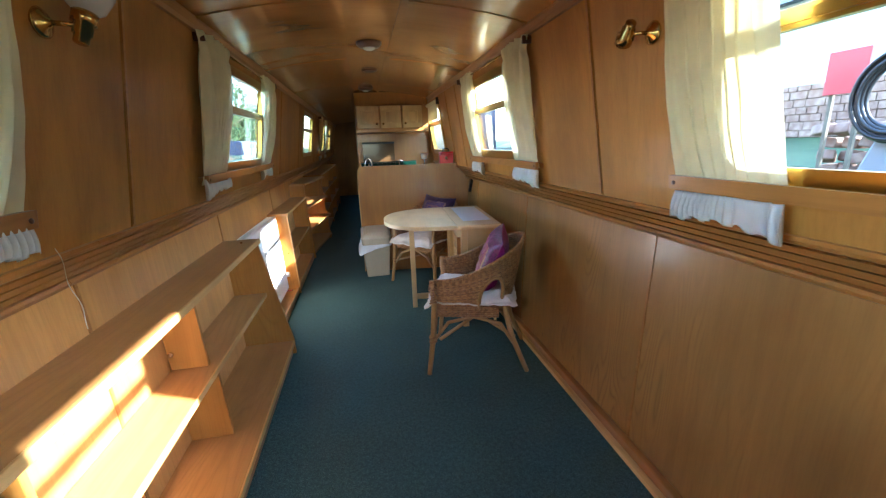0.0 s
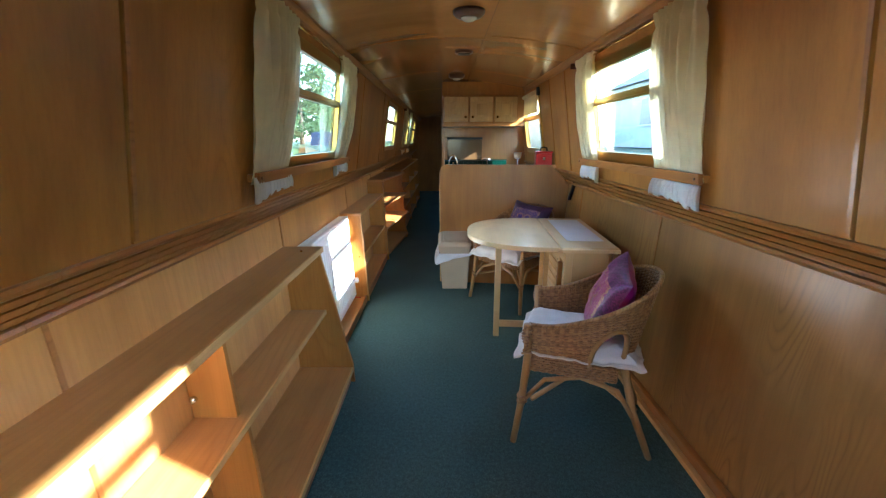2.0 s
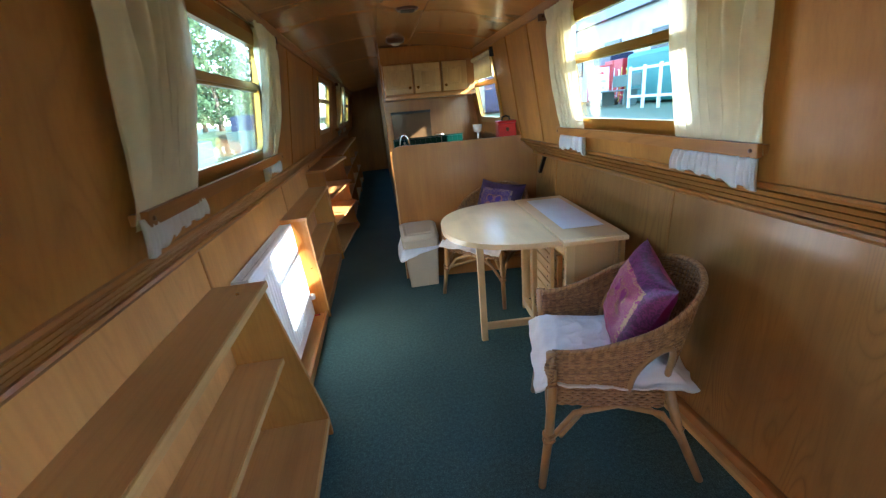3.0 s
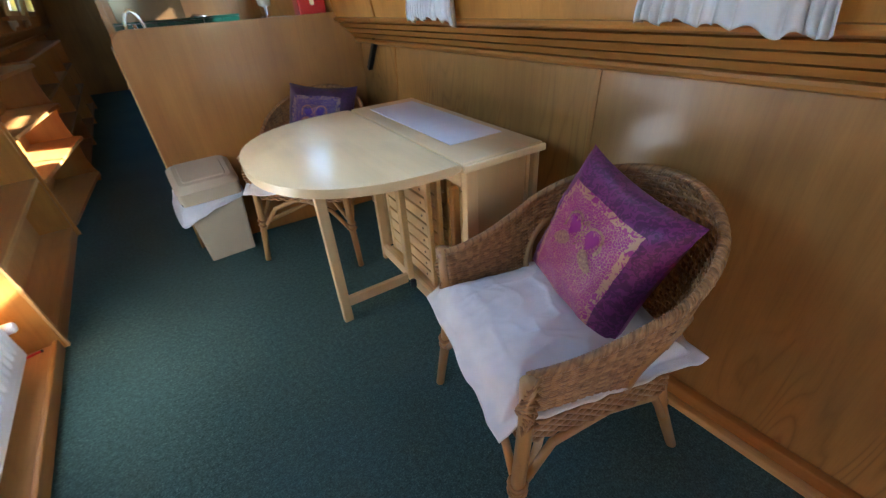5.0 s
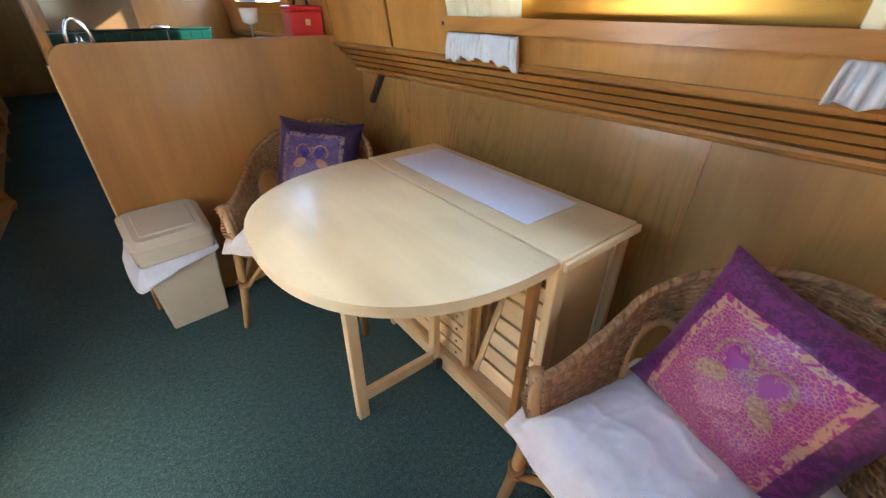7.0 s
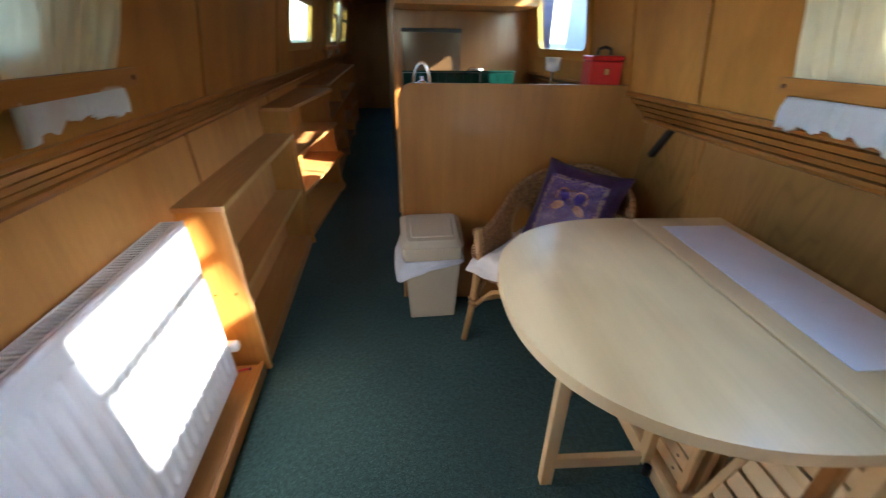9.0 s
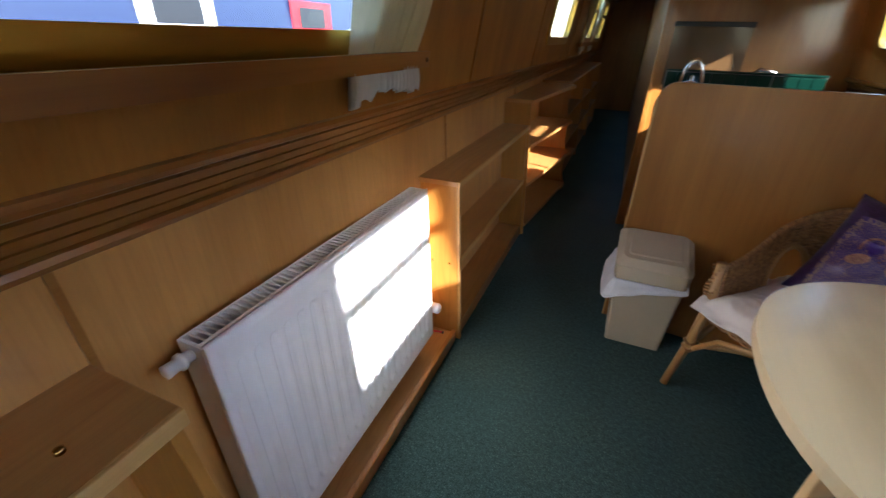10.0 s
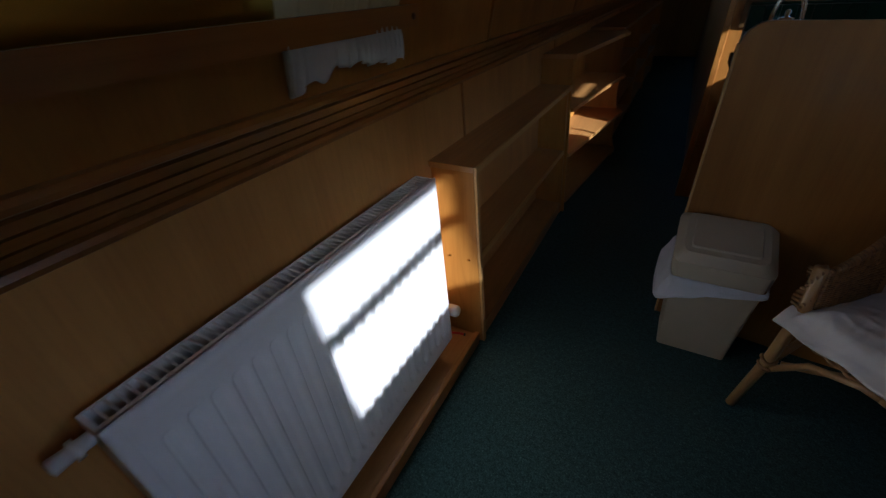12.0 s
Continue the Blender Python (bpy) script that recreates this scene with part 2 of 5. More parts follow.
def silk_mat(name, ground, panel, gold):
    """Woven silk: a plain damask border and a middle panel strewn with gold thread."""
    m = mat(name, ground, 0.42)
    bsdf(m).inputs["Sheen Weight"].default_value = 0.12
    tc = nd(m, "ShaderNodeTexCoord")
    sep = nd(m, "ShaderNodeSeparateXYZ")
    wire(m, tc.outputs["Object"], sep.inputs[0])

    def inside(out, lo, hi):
        a = nd(m, "ShaderNodeMath")
        a.operation = "GREATER_THAN"
        a.inputs[1].default_value = lo
        b = nd(m, "ShaderNodeMath")
        b.operation = "LESS_THAN"
        b.inputs[1].default_value = hi
        c = nd(m, "ShaderNodeMath")
        c.operation = "MULTIPLY"
        wire(m, out, a.inputs[0])
        wire(m, out, b.inputs[0])
        wire(m, a.outputs[0], c.inputs[0])
        wire(m, b.outputs[0], c.inputs[1])
        return c.outputs[0]

    def both(p, q, op="MULTIPLY"):
        c = nd(m, "ShaderNodeMath")
        c.operation = op
        wire(m, p, c.inputs[0])
        wire(m, q, c.inputs[1])
        return c.outputs[0]

    box = both(inside(sep.outputs[0], -0.125, 0.125), inside(sep.outputs[1], -0.155, 0.115))
    core = both(inside(sep.outputs[0], -0.108, 0.108), inside(sep.outputs[1], -0.138, 0.098))
    edge = both(box, core, "SUBTRACT")
    vor = nd(m, "ShaderNodeTexVoronoi", Scale=150.0)
    vor.feature = "DISTANCE_TO_EDGE"
    nz = nd(m, "ShaderNodeTexNoise", Scale=75.0, Detail=3.0, Distortion=1.2)
    for n in (vor, nz):
        wire(m, tc.outputs["Object"], n.inputs["Vector"])
    dam = ramp(m, nz.outputs[0], [(0.46, tuple(0.62 * c for c in ground)), (0.54, tuple(1.25 * c for c in ground))])
    flo = ramp(m, both(vor.outputs[0], nz.outputs[0]), [(0.010, gold), (0.034, panel)])
    c = mixed(m, core, dam, flo)
    wire(m, mixed(m, edge, c, ramp(m, nz.outputs[0], [(0.45, panel), (0.52, gold)])), bsdf(m).inputs["Base Color"])
    bump(m, nz.outputs[0], 0.25, 0.002)
    return m


SILK_PINK = silk_mat("magenta_silk", (0.135, 0.014, 0.085), (0.30, 0.012, 0.13), (0.46, 0.24, 0.12))
SILK_BLUE = silk_mat("purple_silk", (0.035, 0.010, 0.055), (0.045, 0.016, 0.12), (0.26, 0.17, 0.12))
GOLD_THREAD = speckled("gold_thread", (0.22, 0.07, 0.07), (0.46, 0.25, 0.11), 160.0, 0.45, 0.2)
SILK_PLAIN = mat("deep_magenta_silk", (0.26, 0.006, 0.15), 0.4)
SILK_PLAIN_BLUE = mat("deep_blue_silk", (0.04, 0.01, 0.15), 0.4)


# ---- mesh helpers ----
def part(name, bm, material, parent=None, label="", smooth=False):
    bmesh.ops.recalc_face_normals(bm, faces=bm.faces[:])
    me = bpy.data.meshes.new(name)
    bm.to_mesh(me)
    bm.free()
    if smooth:
        me.polygons.foreach_set("use_smooth", [True] * len(me.polygons))
    me.materials.append(material)
    ob = new(name, me)
    if parent is not None:
        ob.parent = parent
    if label:
        tagged(ob, label)
    return ob


def base(name, m, label, category, group=""):
    ob = new(name)
    ob.matrix_basis = m
    return tagged(ob, label, category, group)


def block(x0, x1, y0, y1, z0, z1, bevel=0.0, bm=None):
    bm = bm or bmesh.new()
    got = bmesh.ops.create_cube(bm, size=1.0)["verts"]
    for v in got:
        v.co = Vector(((x0 + x1) / 2 + v.co.x * (x1 - x0), (y0 + y1) / 2 + v.co.y * (y1 - y0), (z0 + z1) / 2 + v.co.z * (z1 - z0)))
    if bevel:
        edges = list({e for v in got for e in v.link_edges})
        bmesh.ops.bevel(bm, geom=edges, offset=bevel, segments=2, affect="EDGES", profile=0.5)
    return bm


def prism(poly, axis, a, b, bm=None, bevel=0.0):
    """A polygon of (p, q) pushed along axis from a to b. The pairs are (y,z), (x,z) or (x,y)."""
    bm = bm or bmesh.new()
    put = {"x": lambda p, q, t: (t, p, q), "y": lambda p, q, t: (p, t, q), "z": lambda p, q, t: (p, q, t)}[axis]
    lo = [bm.verts.new(put(p, q, a)) for p, q in poly]
    hi = [bm.verts.new(put(p, q, b)) for p, q in poly]
    caps = [bm.faces.new(lo[::-1]), bm.faces.new(hi)]
    for i in range(len(poly)):
        j = (i + 1) % len(poly)
        bm.faces.new((lo[i], lo[j], hi[j], hi[i]))
    if bevel:
        bmesh.ops.bevel(bm, geom=list({e for f in caps for e in f.edges}), offset=bevel, segments=2, affect="EDGES", profile=0.5)
    return bm


def tube(points, radius, sides=8, closed=False, bm=None):
    """A round rod along points; radius is one number or one for each point."""
    bm = bm or bmesh.new()
    pts = [Vector(p) for p in points]
    n = len(pts)
    rad = radius if isinstance(radius, (list, tuple)) else [radius] * n
    rings, up = [], None
    for i, p in enumerate(pts):
        a = pts[(i - 1) % n] if closed or i else p
        b = pts[(i + 1) % n] if closed or i < n - 1 else p
        d = (b - a).normalized()
        if up is None:
            up = d.orthogonal().normalized()
        up = (up - d * up.dot(d)).normalized()
        w = d.cross(up)
        rings.append([bm.verts.new(p + rad[i] * (math.cos(t) * up + math.sin(t) * w)) for t in [2 * math.pi * k / sides for k in range(sides)]])
    for i in range(n if closed else n - 1):
        r, s = rings[i], rings[(i + 1) % n]
        for k in range(sides):
            j = (k + 1) % sides
            bm.faces.new((r[k], r[j], s[j], s[k]))
    if not closed:
        bm.faces.new(rings[0][::-1])
        bm.faces.new(rings[-1])
    return bm


def lathe(profile, sides=24, bm=None, at=(0, 0, 0)):
    """A turned body from (radius, height) pairs round the z axis."""
    bm = bm or bmesh.new()
    o = Vector(at)
    rings = [[bm.verts.new(o + Vector((r * math.cos(2 * math.pi * k / sides), r * math.sin(2 * math.pi * k / sides), z))) for k in range(sides)] for r, z in profile]
    for a, b in zip(rings, rings[1:]):
        for k in range(sides):
            j = (k + 1) % sides
            bm.faces.new((a[k], a[j], b[j], b[k]))
    bm.faces.new(rings[0][::-1])
    bm.faces.new(rings[-1])
    return bm


def grid(fn, nu, nv, bm=None, both=0.0):
    """A sheet through fn(u, v), u and v from 0 to 1. both: its thickness, with a closed rim."""
    bm = bm or bmesh.new()
    vs = [[bm.verts.new(fn(i / nu, j / nv)) for j in range(nv + 1)] for i in range(nu + 1)]
    faces = []
    for i in range(nu):
        for j in range(nv):
            faces.append(bm.faces.new((vs[i][j], vs[i + 1][j], vs[i + 1][j + 1], vs[i][j + 1])))
    if both:
        bmesh.ops.recalc_face_normals(bm, faces=faces)
        bmesh.ops.solidify(bm, geom=faces, thickness=both)
    return bm


def moved(bm, m):
    bmesh.ops.transform(bm, matrix=m, verts=bm.verts[:])
    return bm


def rounded(x0, x1, y0, y1, r, n=5):
    out = []
    for cx, cy, a in ((x1 - r, y1 - r, 0), (x0 + r, y1 - r, 90), (x0 + r, y0 + r, 180), (x1 - r, y0 + r, 270)):
        for k in range(n + 1):
            t = radians(a + 90 * k / n)
            out.append((cx + r * math.cos(t), cy + r * math.sin(t)))
    return out


# ---- the shell of the boat ----
CX = -0.05                      # middle of the boat
LOW = 0.955                     # half width below the side deck
Y0, Y1 = -1.6, 11.1
ZD, ZU, ZC, ZM = 0.93, 1.05, 1.80, 1.885   # dado, upper wall's foot and head, ceiling's middle


def hw(z):
    return 0.835 - 0.155 * (z - 1.075)


def lean(z):
    """How far the lower lining has come in at height z: the hull's side flares outwards as it rises."""
    return 0.046 * max(0.0, 0.94 - z)


def leaned(bm, side, z0=0.0):
    for v in bm.verts:
        v.co.x -= side * lean(v.co.z + z0)
    return bm


def lean_thing(ob, side):
    """Set a thing built against an upright wall back onto the leaning lining."""
    done = set()
    for o in ob.children_recursive:
        if o.data and o.data.name not in done:
            done.add(o.data.name)
            for v in o.data.vertices:
                v.co.x -= side * lean(v.co.z + ob.location.z)


def on_wall(side, y, z, off=0.0):
    """A place off metres in from the lining of the upper wall; side +1 or -1."""
    return Vector((CX + side * (hw(z) - off), y, z))


def slab(side, y0, y1, z0, z1, off_in, off_out, bm):
    """A piece of upper wall between two depths."""
    vs = [bm.verts.new(on_wall(side, y, z, o)) for o in (off_in, off_out) for y, z in ((y0, z0), (y1, z0), (y1, z1), (y0, z1))]
    for f in ((0, 1, 2, 3), (7, 6, 5, 4), (0, 4, 5, 1), (1, 5, 6, 2), (2, 6, 7, 3), (3, 7, 4, 0)):
        bm.faces.new([vs[i] for i in f])


def pierced(side, y0, y1, z0, z1, holes, off_in, off_out):
    bm = bmesh.new()
    cut = sorted({y0, y1, *[min(max(h, y0), y1) for a, b, *_ in holes for h in (a, b)]})
    for a, b in zip(cut, cut[1:]):
        mid, z = (a + b) / 2, z0
        for ha, hb, hz0, hz1 in holes:
            if ha < mid < hb:
                slab(side, a, b, z, hz0, off_in, off_out, bm)
                z = hz1
        slab(side, a, b, z, z1, off_in, off_out, bm)
    return bm


WZ0, WZ1 = 1.185, 1.69
HOLES = {
    1: [(-0.12, 0.78, WZ0, WZ1), (2.09, 3.00, WZ0 + 0.016, WZ1), (4.34, 5.08, WZ0, WZ1)],
    -1: [(a, b, WZ0 + 0.015, WZ1 + 0.01) for a, b in ((-0.22, 0.68), (2.19, 3.075), (5.20, 6.10), (7.2, 8.0), (8.75, 9.5))],
}
JOINT_UP = {1: [Y0, 1.367, 3.52, 3.95, 5.32, 6.5, 7.7, 8.9, 10.1, Y1], -1: [Y0, 1.345, 3.80, 4.9, 6.5, 7.6, 8.5, 9.9, Y1]}
JOINT_LOW = {1: [Y0, -0.02, 1.192, 2.412, 3.58, 4.78, 6.0, 7.2, 8.4, 9.6, Y1], -1: [Y0, 0.0, 1.215, 2.45, 3.85, 5.05, 6.27, 7.5, 8.7, 9.9, Y1]}

tagged(part("floor", block(CX - LOW - 0.08, CX + LOW + 0.08, Y0, Y1, -0.06, 0.0), CARPET), "dark teal green carpet laid wall to wall", "floor", kind="structure")

for side, name in ((1, "wall_right"), (-1, "wall_left")):
    bm = pierced(side, Y0, Y1, ZU - 0.005, ZC + 0.06, HOLES[side], -0.016, -0.030)
    s = sorted((CX + side * (LOW + 0.016), CX + side * (LOW + 0.06)))
    low = block(s[0], s[1], Y0, Y1, -0.06, ZU - 0.006)
    leaned(low, side)
    me_low = bpy.data.meshes.new("low")
    low.to_mesh(me_low)
    low.free()
    bm.from_mesh(me_low)
    bpy.data.meshes.remove(me_low)
    wall = tagged(part(name, bm, DARK), "honey-coloured oak veneer panelling over the boat's side", "wall", kind="structure")
    for a, b in zip(JOINT_UP[side], JOINT_UP[side][1:]):
        part("panel", pierced(side, a + 0.0045, b - 0.0045, ZU, ZC, [h for h in HOLES[side] if h[0] < b and h[1] > a], 0.0, -0.014), OAK_UP, wall)
        bm = bmesh.new()
        slab(side, b + 0.0045, b + 0.016, ZU + 0.022, ZC - 0.036, 0.004, 0.0002, bm)
        if not any(h[0] < b < h[1] for h in HOLES[side]) and b < Y1:
            part("joint_bead", bm, OAK_LONG, wall)
        else:
            bm.free()
    for a, b in zip(JOINT_LOW[side], JOINT_LOW[side][1:]):
        s = sorted((CX + side * LOW, CX + side * (LOW + 0.014)))
        # right panels: bolder figure, with shade worked into their darker colour
        part("panel", leaned(block(s[0], s[1], a + 0.003, b - 0.003, 0.0, 0.94), side), OAK_DEEP_SHADED if side > 0 else OAK_FAIR, wall)
        if b < Y1:
            s = sorted((CX + side * (LOW - 0.004), CX + side * (LOW + 0.01)))
            part("joint_bead", leaned(block(s[0], s[1], b - 0.006, b + 0.006, 0.05, ZD), side), OAK_LONG, wall)
    # moulding that bridges the step between lower and upper lining
    prof = [(0.952, 0.922), (0.930, 0.919), (0.918, 0.926), (0.913, 0.938), (0.917, 0.949), (0.932, 0.954), (0.924, 0.957), (0.914, 0.959), (0.893, 0.984),
            (0.909, 0.987), (0.895, 0.991), (0.887, 0.991), (0.866, 1.017), (0.882, 1.020), (0.868, 1.024), (0.860, 1.024), (0.842, 1.048), (0.858, 1.052),
            (0.845, 1.058), (0.832, 1.058), (0.822, 1.064), (0.818, 1.074), (0.822, 1.084), (0.846, 1.089), (0.87, 1.06), (0.952, 0.97)]
    prof = [(p + 0.004, 0.935 + 0.78 * (q - 0.919)) for p, q in prof]
    cuts = [Y0, 1.15, 3.55, 6.0, 8.5, Y1]
    for a, b in zip(cuts, cuts[1:]):
        part("trim", prism([(CX + side * p, q) for p, q in prof], "y", a + 0.001, b - 0.001), OAK_LONG, wall, "moulded oak dado rail")
    # cornice at the ceiling's edge
    e = hw(ZC)
    part("cornice", prism([(CX + side * (e + p), ZC + q) for p, q in ((0.004, -0.035), (-0.008, -0.033), (-0.014, -0.018), (-0.028, -0.004), (-0.032, 0.012), (0.004, 0.012))], "y", Y0, Y1), OAK_LONG, wall)

# skirting: a dark board and a pale batten on the carpet's edge
X_R = CX + LOW
wr = bpy.data.objects["wall_right"]
X_R -= lean(0.0)
part("baseboard", block(X_R - 0.030, X_R + 0.002, Y0, 3.93, 0.0, 0.062, 0.006), OAK_LONG, wr, "dark varnished oak skirting board")
part("floor_batten", block(X_R - 0.058, X_R - 0.031, Y0, 3.93, 0.0, 0.026, 0.005), OAK_PALE, wr, "pale oak batten along the carpet's edge")

# ceiling: arched lining with battens
NC = 14


def arch(t):
    """Across the ceiling, t from -1 to 1."""
    e = hw(ZC)
    return CX + t * e, ZC + (ZM - ZC) * (1 - t * t)


bm = bmesh.new()
low = [arch(-1.0 + 2 * k / NC) for k in range(NC + 1)]
prism([(low[0][0] - 0.05, low[0][1])] + low + [(low[-1][0] + 0.05, low[-1][1]), (low[-1][0] + 0.05, ZM + 0.08), (low[0][0] - 0.05, ZM + 0.08)], "y", Y0, Y1, bm)


def batten(t0, t1, y0, y1, thick, bm):
    ts = [t0 + (t1 - t0) * k / 6 for k in range(7)]
    a = [arch(t) for t in ts]
    prism([(x, z + 0.004) for x, z in a] + [(x, z - thick) for x, z in a[::-1]], "y", y0, y1, bm)


for t in (-0.19, 0.19):
    batten(t - 0.022, t + 0.022, Y0, Y1, 0.008, bm)
for y in (-0.6, 0.62, 1.84, 3.05, 4.28, 5.5, 6.7, 7.9, 9.1, 10.3):
    for a, b in ((-0.98, -0.21), (0.21, 0.98)):
        batten(a, b, y - 0.012, y + 0.012, 0.004, bm)
tagged(part("ceiling", bm, OAK_CEIL), "arched glossy oak-veneer ceiling with slim battens", "ceiling", kind="structure")

# closing walls at both ends; the bow one holds a glazed double door
tagged(part("wall_back", block(CX - LOW - 0.06, CX + LOW + 0.06, Y1, Y1 + 0.05, -0.06, ZM + 0.1), OAK_UP), "oak-veneered bulkhead closing the cabin", "wall", kind="structure")
DX, DZ0, DZ1 = 0.36, 0.10, 1.74
bm = block(CX - LOW - 0.06, CX - DX, Y0 - 0.05, Y0, -0.06, ZM + 0.1)
block(CX + DX, CX + LOW + 0.06, Y0 - 0.05, Y0, -0.06, ZM + 0.1, 0, bm)
block(CX - DX, CX + DX, Y0 - 0.05, Y0, -0.06, DZ0, 0, bm)
block(CX - DX, CX + DX, Y0 - 0.05, Y0, DZ1, ZM + 0.1, 0, bm)
tagged(part("wall_front", bm, OAK_UP), "oak-veneered bulkhead with a doorway to the bow", "wall", kind="structure")
door = tagged(new("door_1"), "closed glazed oak double door to the bow", "door", kind="structure")
for a, b in ((CX - DX + 0.003, CX - 0.002), (CX + 0.002, CX + DX - 0.003)):
    part("bottom_panel", block(a, b, Y0 - 0.04, Y0 - 0.012, DZ0 + 0.003, 0.80, 0.003), OAK_UP, door)
    part("top_rail", block(a, b, Y0 - 0.04, Y0 - 0.012, 1.66, DZ1 - 0.003, 0.003), OAK_ACROSS, door)
    for c in (a, b - 0.05):
        part("stile", block(c, c + 0.05, Y0 - 0.04, Y0 - 0.012, 0.8005, 1.6595, 0.003), OAK_UP, door)
    g = part("pane", block(a + 0.05, b - 0.05, Y0 - 0.03, Y0 - 0.026, 0.8005, 1.6595), GLASS, door)
    g.visible_shadow = False


# ---- windows ----
def window(n, side, y0, y1, zs0, zs1):
    w = tagged(new("window_%d" % n), "gold-anodised boat window with an upper hopper light", "window", kind="structure")
    bm = bmesh.new()
    oy0, oy1, oz0, oz1 = y0 - 0.022, y1 + 0.022, zs0 - 0.022, zs1 + 0.022
    inner = rounded(y0 + 0.028, y1 - 0.028, zs0 + 0.028, zs1 - 0.028, 0.045)
    outer = rounded(oy0, oy1, oz0, oz1, 0.06)
    loops = []
    for pts, off in ((outer, -0.002), (outer, 0.010), (inner, 0.012), (inner, -0.012)):
        loops.append([bm.verts.new(on_wall(side, y, z, off)) for y, z in pts])
    for a, b in zip(loops, loops[1:]):
        for i in range(len(a)):
            j = (i + 1) % len(a)
            bm.faces.new((a[i], a[j], b[j], b[i]))
    part("window_frame", bm, GOLD, w)
    bm = bmesh.new()
    slab(side, y0 + 0.026, y1 - 0.026, 1.486, 1.524, 0.004, -0.016, bm)
    slab(side, y0 + 0.026, y1 - 0.026, 1.495, 1.515, 0.012, 0.004, bm)
    part("transom", bm, GOLD, w)
    for z0, z1, o in ((zs0 + 0.02, 1.488, -0.011), (1.522, zs1 - 0.02, -0.005)):
        bm = bmesh.new()
        slab(side, y0 + 0.02, y1 - 0.02, z0, z1, o, o - 0.004, bm)
        g = part("pane", bm, GLASS, w)
        g.visible_shadow = False
    return w


n = 0
for side in (1, -1):
    for h in HOLES[side]:
        n += 1
        window(n, side, *h)

# ---- galley beyond the half-height bulkhead ----
HY = 4.065
SKEW = -0.115                  # the partition stands a little askew


def askew(bm):
    for v in bm.verts:
        v.co.y += SKEW * (v.co.x + 0.205)
    return bm


poly = [(-0.205, 0.0), (0.862, 0.0), (0.904, 0.93), (0.80, 1.06), (0.78, 1.088), (-0.145, 1.088)]
for k in range(6):
    t = radians(90 + 90 * k / 5)
    poly.append((-0.145 + 0.06 * math.cos(t), 1.028 + 0.06 * math.sin(t)))
half = tagged(part("half_wall", askew(prism(poly, "y", HY, HY + 0.022, bevel=0.003)), OAK_AMBER), "half-height oak-veneer partition screening the galley", "wall", kind="structure")
part("trim", block(-0.212, -0.2055, HY - 0.002, HY + 0.024, 0.0, 1.028, 0.002), OAK_PALE, half, "pale oak edging strip")

BX0, BY = -0.165, 5.30
bulk = tagged(part("wall_galley", block(BX0, 0.80, BY, BY + 0.03, 0.0, 1.884, 0.0), OAK_AMBER), "oak-veneer bulkhead at the galley's end", "wall", kind="structure")
part("trim", block(BX0 - 0.03, BX0 - 0.0005, BY - 0.012, BY + 0.042, 0.0, 1.86, 0.003), OAK_LONG, bulk, "upright oak edging post")
tagged(part("wall_corridor", block(BX0, BX0 + 0.03, BY + 0.045, Y1 - 0.3, 0.0, 1.878), OAK_AMBER), "oak-veneer wall along the narrow corridor", "wall", kind="structure")


def base_unit(x0, x1, y0, y1):
    u = base("base_cabinet", pose(0, 0, 0), "oak galley base cabinet under a dark worktop", "cabinet", "galley base cabinets")
    part("body", block(x0, x1, y0, y1, 0.08, 0.895), OAK_UP, u)
    d = part("door", block(x0 - 0.02, x0 - 0.001, y0 + 0.01, y1 - 0.01, 0.12, 0.87, 0.004), PINE_DOOR, u)
    part("handle", block(x0 - 0.035, x0 - 0.021, y0 + 0.05, y0 + 0.065, 0.74, 0.83, 0.003), CHROME, d)
    part("plinth", block(x0 + 0.04, x1, y0, y1, 0.0, 0.079), OAK_LONG, u)


for a, b in ((4.13, 4.60), (4.605, 5.28)):
    base_unit(0.30, 0.86, a, b)
tagged(part("worktop", block(0.26, 0.872, 4.128, 5.296, 0.90, 0.94, 0.006), enamel_mat("dark_worktop", (0.03, 0.035, 0.035), 0.25)), "dark laminate worktop along the galley side", "worktop")
# short return behind the partition, with hob and tiles
ret = base("base_cabinet", pose(0, 0, 0), "oak cabinet behind the half-height partition", "cabinet", "galley base cabinets")
part("body", block(-0.17, 0.255, 4.128, 4.55, 0.0, 0.895), OAK_UP, ret)
tagged(part("worktop", block(-0.185, 0.257, 4.128, 4.58, 0.90, 0.94, 0.006), bpy.data.materials["dark_worktop"]), "dark laminate worktop behind the partition", "worktop")

# green tiled upstand along the bulkhead
up = tagged(part("upstand", block(-0.165, 0.255, 4.585, 4.60, 0.90, 1.097), GROUT), "green glazed tiles on the upstand behind the hob", "tiles")
for i in range(9):
    part("tile", block(-0.162 + i * 0.047, -0.117 + i * 0.047, 4.572, 4.5845, 1.012, 1.094, 0.002), TILE, up)
part("tile_cap", block(-0.165, 0.262, 4.570, 4.603, 1.0975, 1.106, 0.002), TILE, up, "green glazed cap tiles")

up = tagged(part("upstand", block(0.264, 0.455, 4.585, 4.60, 0.9405, 1.097), GROUT), "green glazed tiles on the upstand above the worktop", "tiles")
for i in range(4):
    part("tile", block(0.266 + i * 0.047, 0.311 + i * 0.047, 4.572, 4.5845, 1.012, 1.094, 0.002), TILE, up)
part("tile_cap", block(0.264, 0.457, 4.570, 4.603, 1.0975, 1.106, 0.002), TILE, up, "green glazed cap tiles")

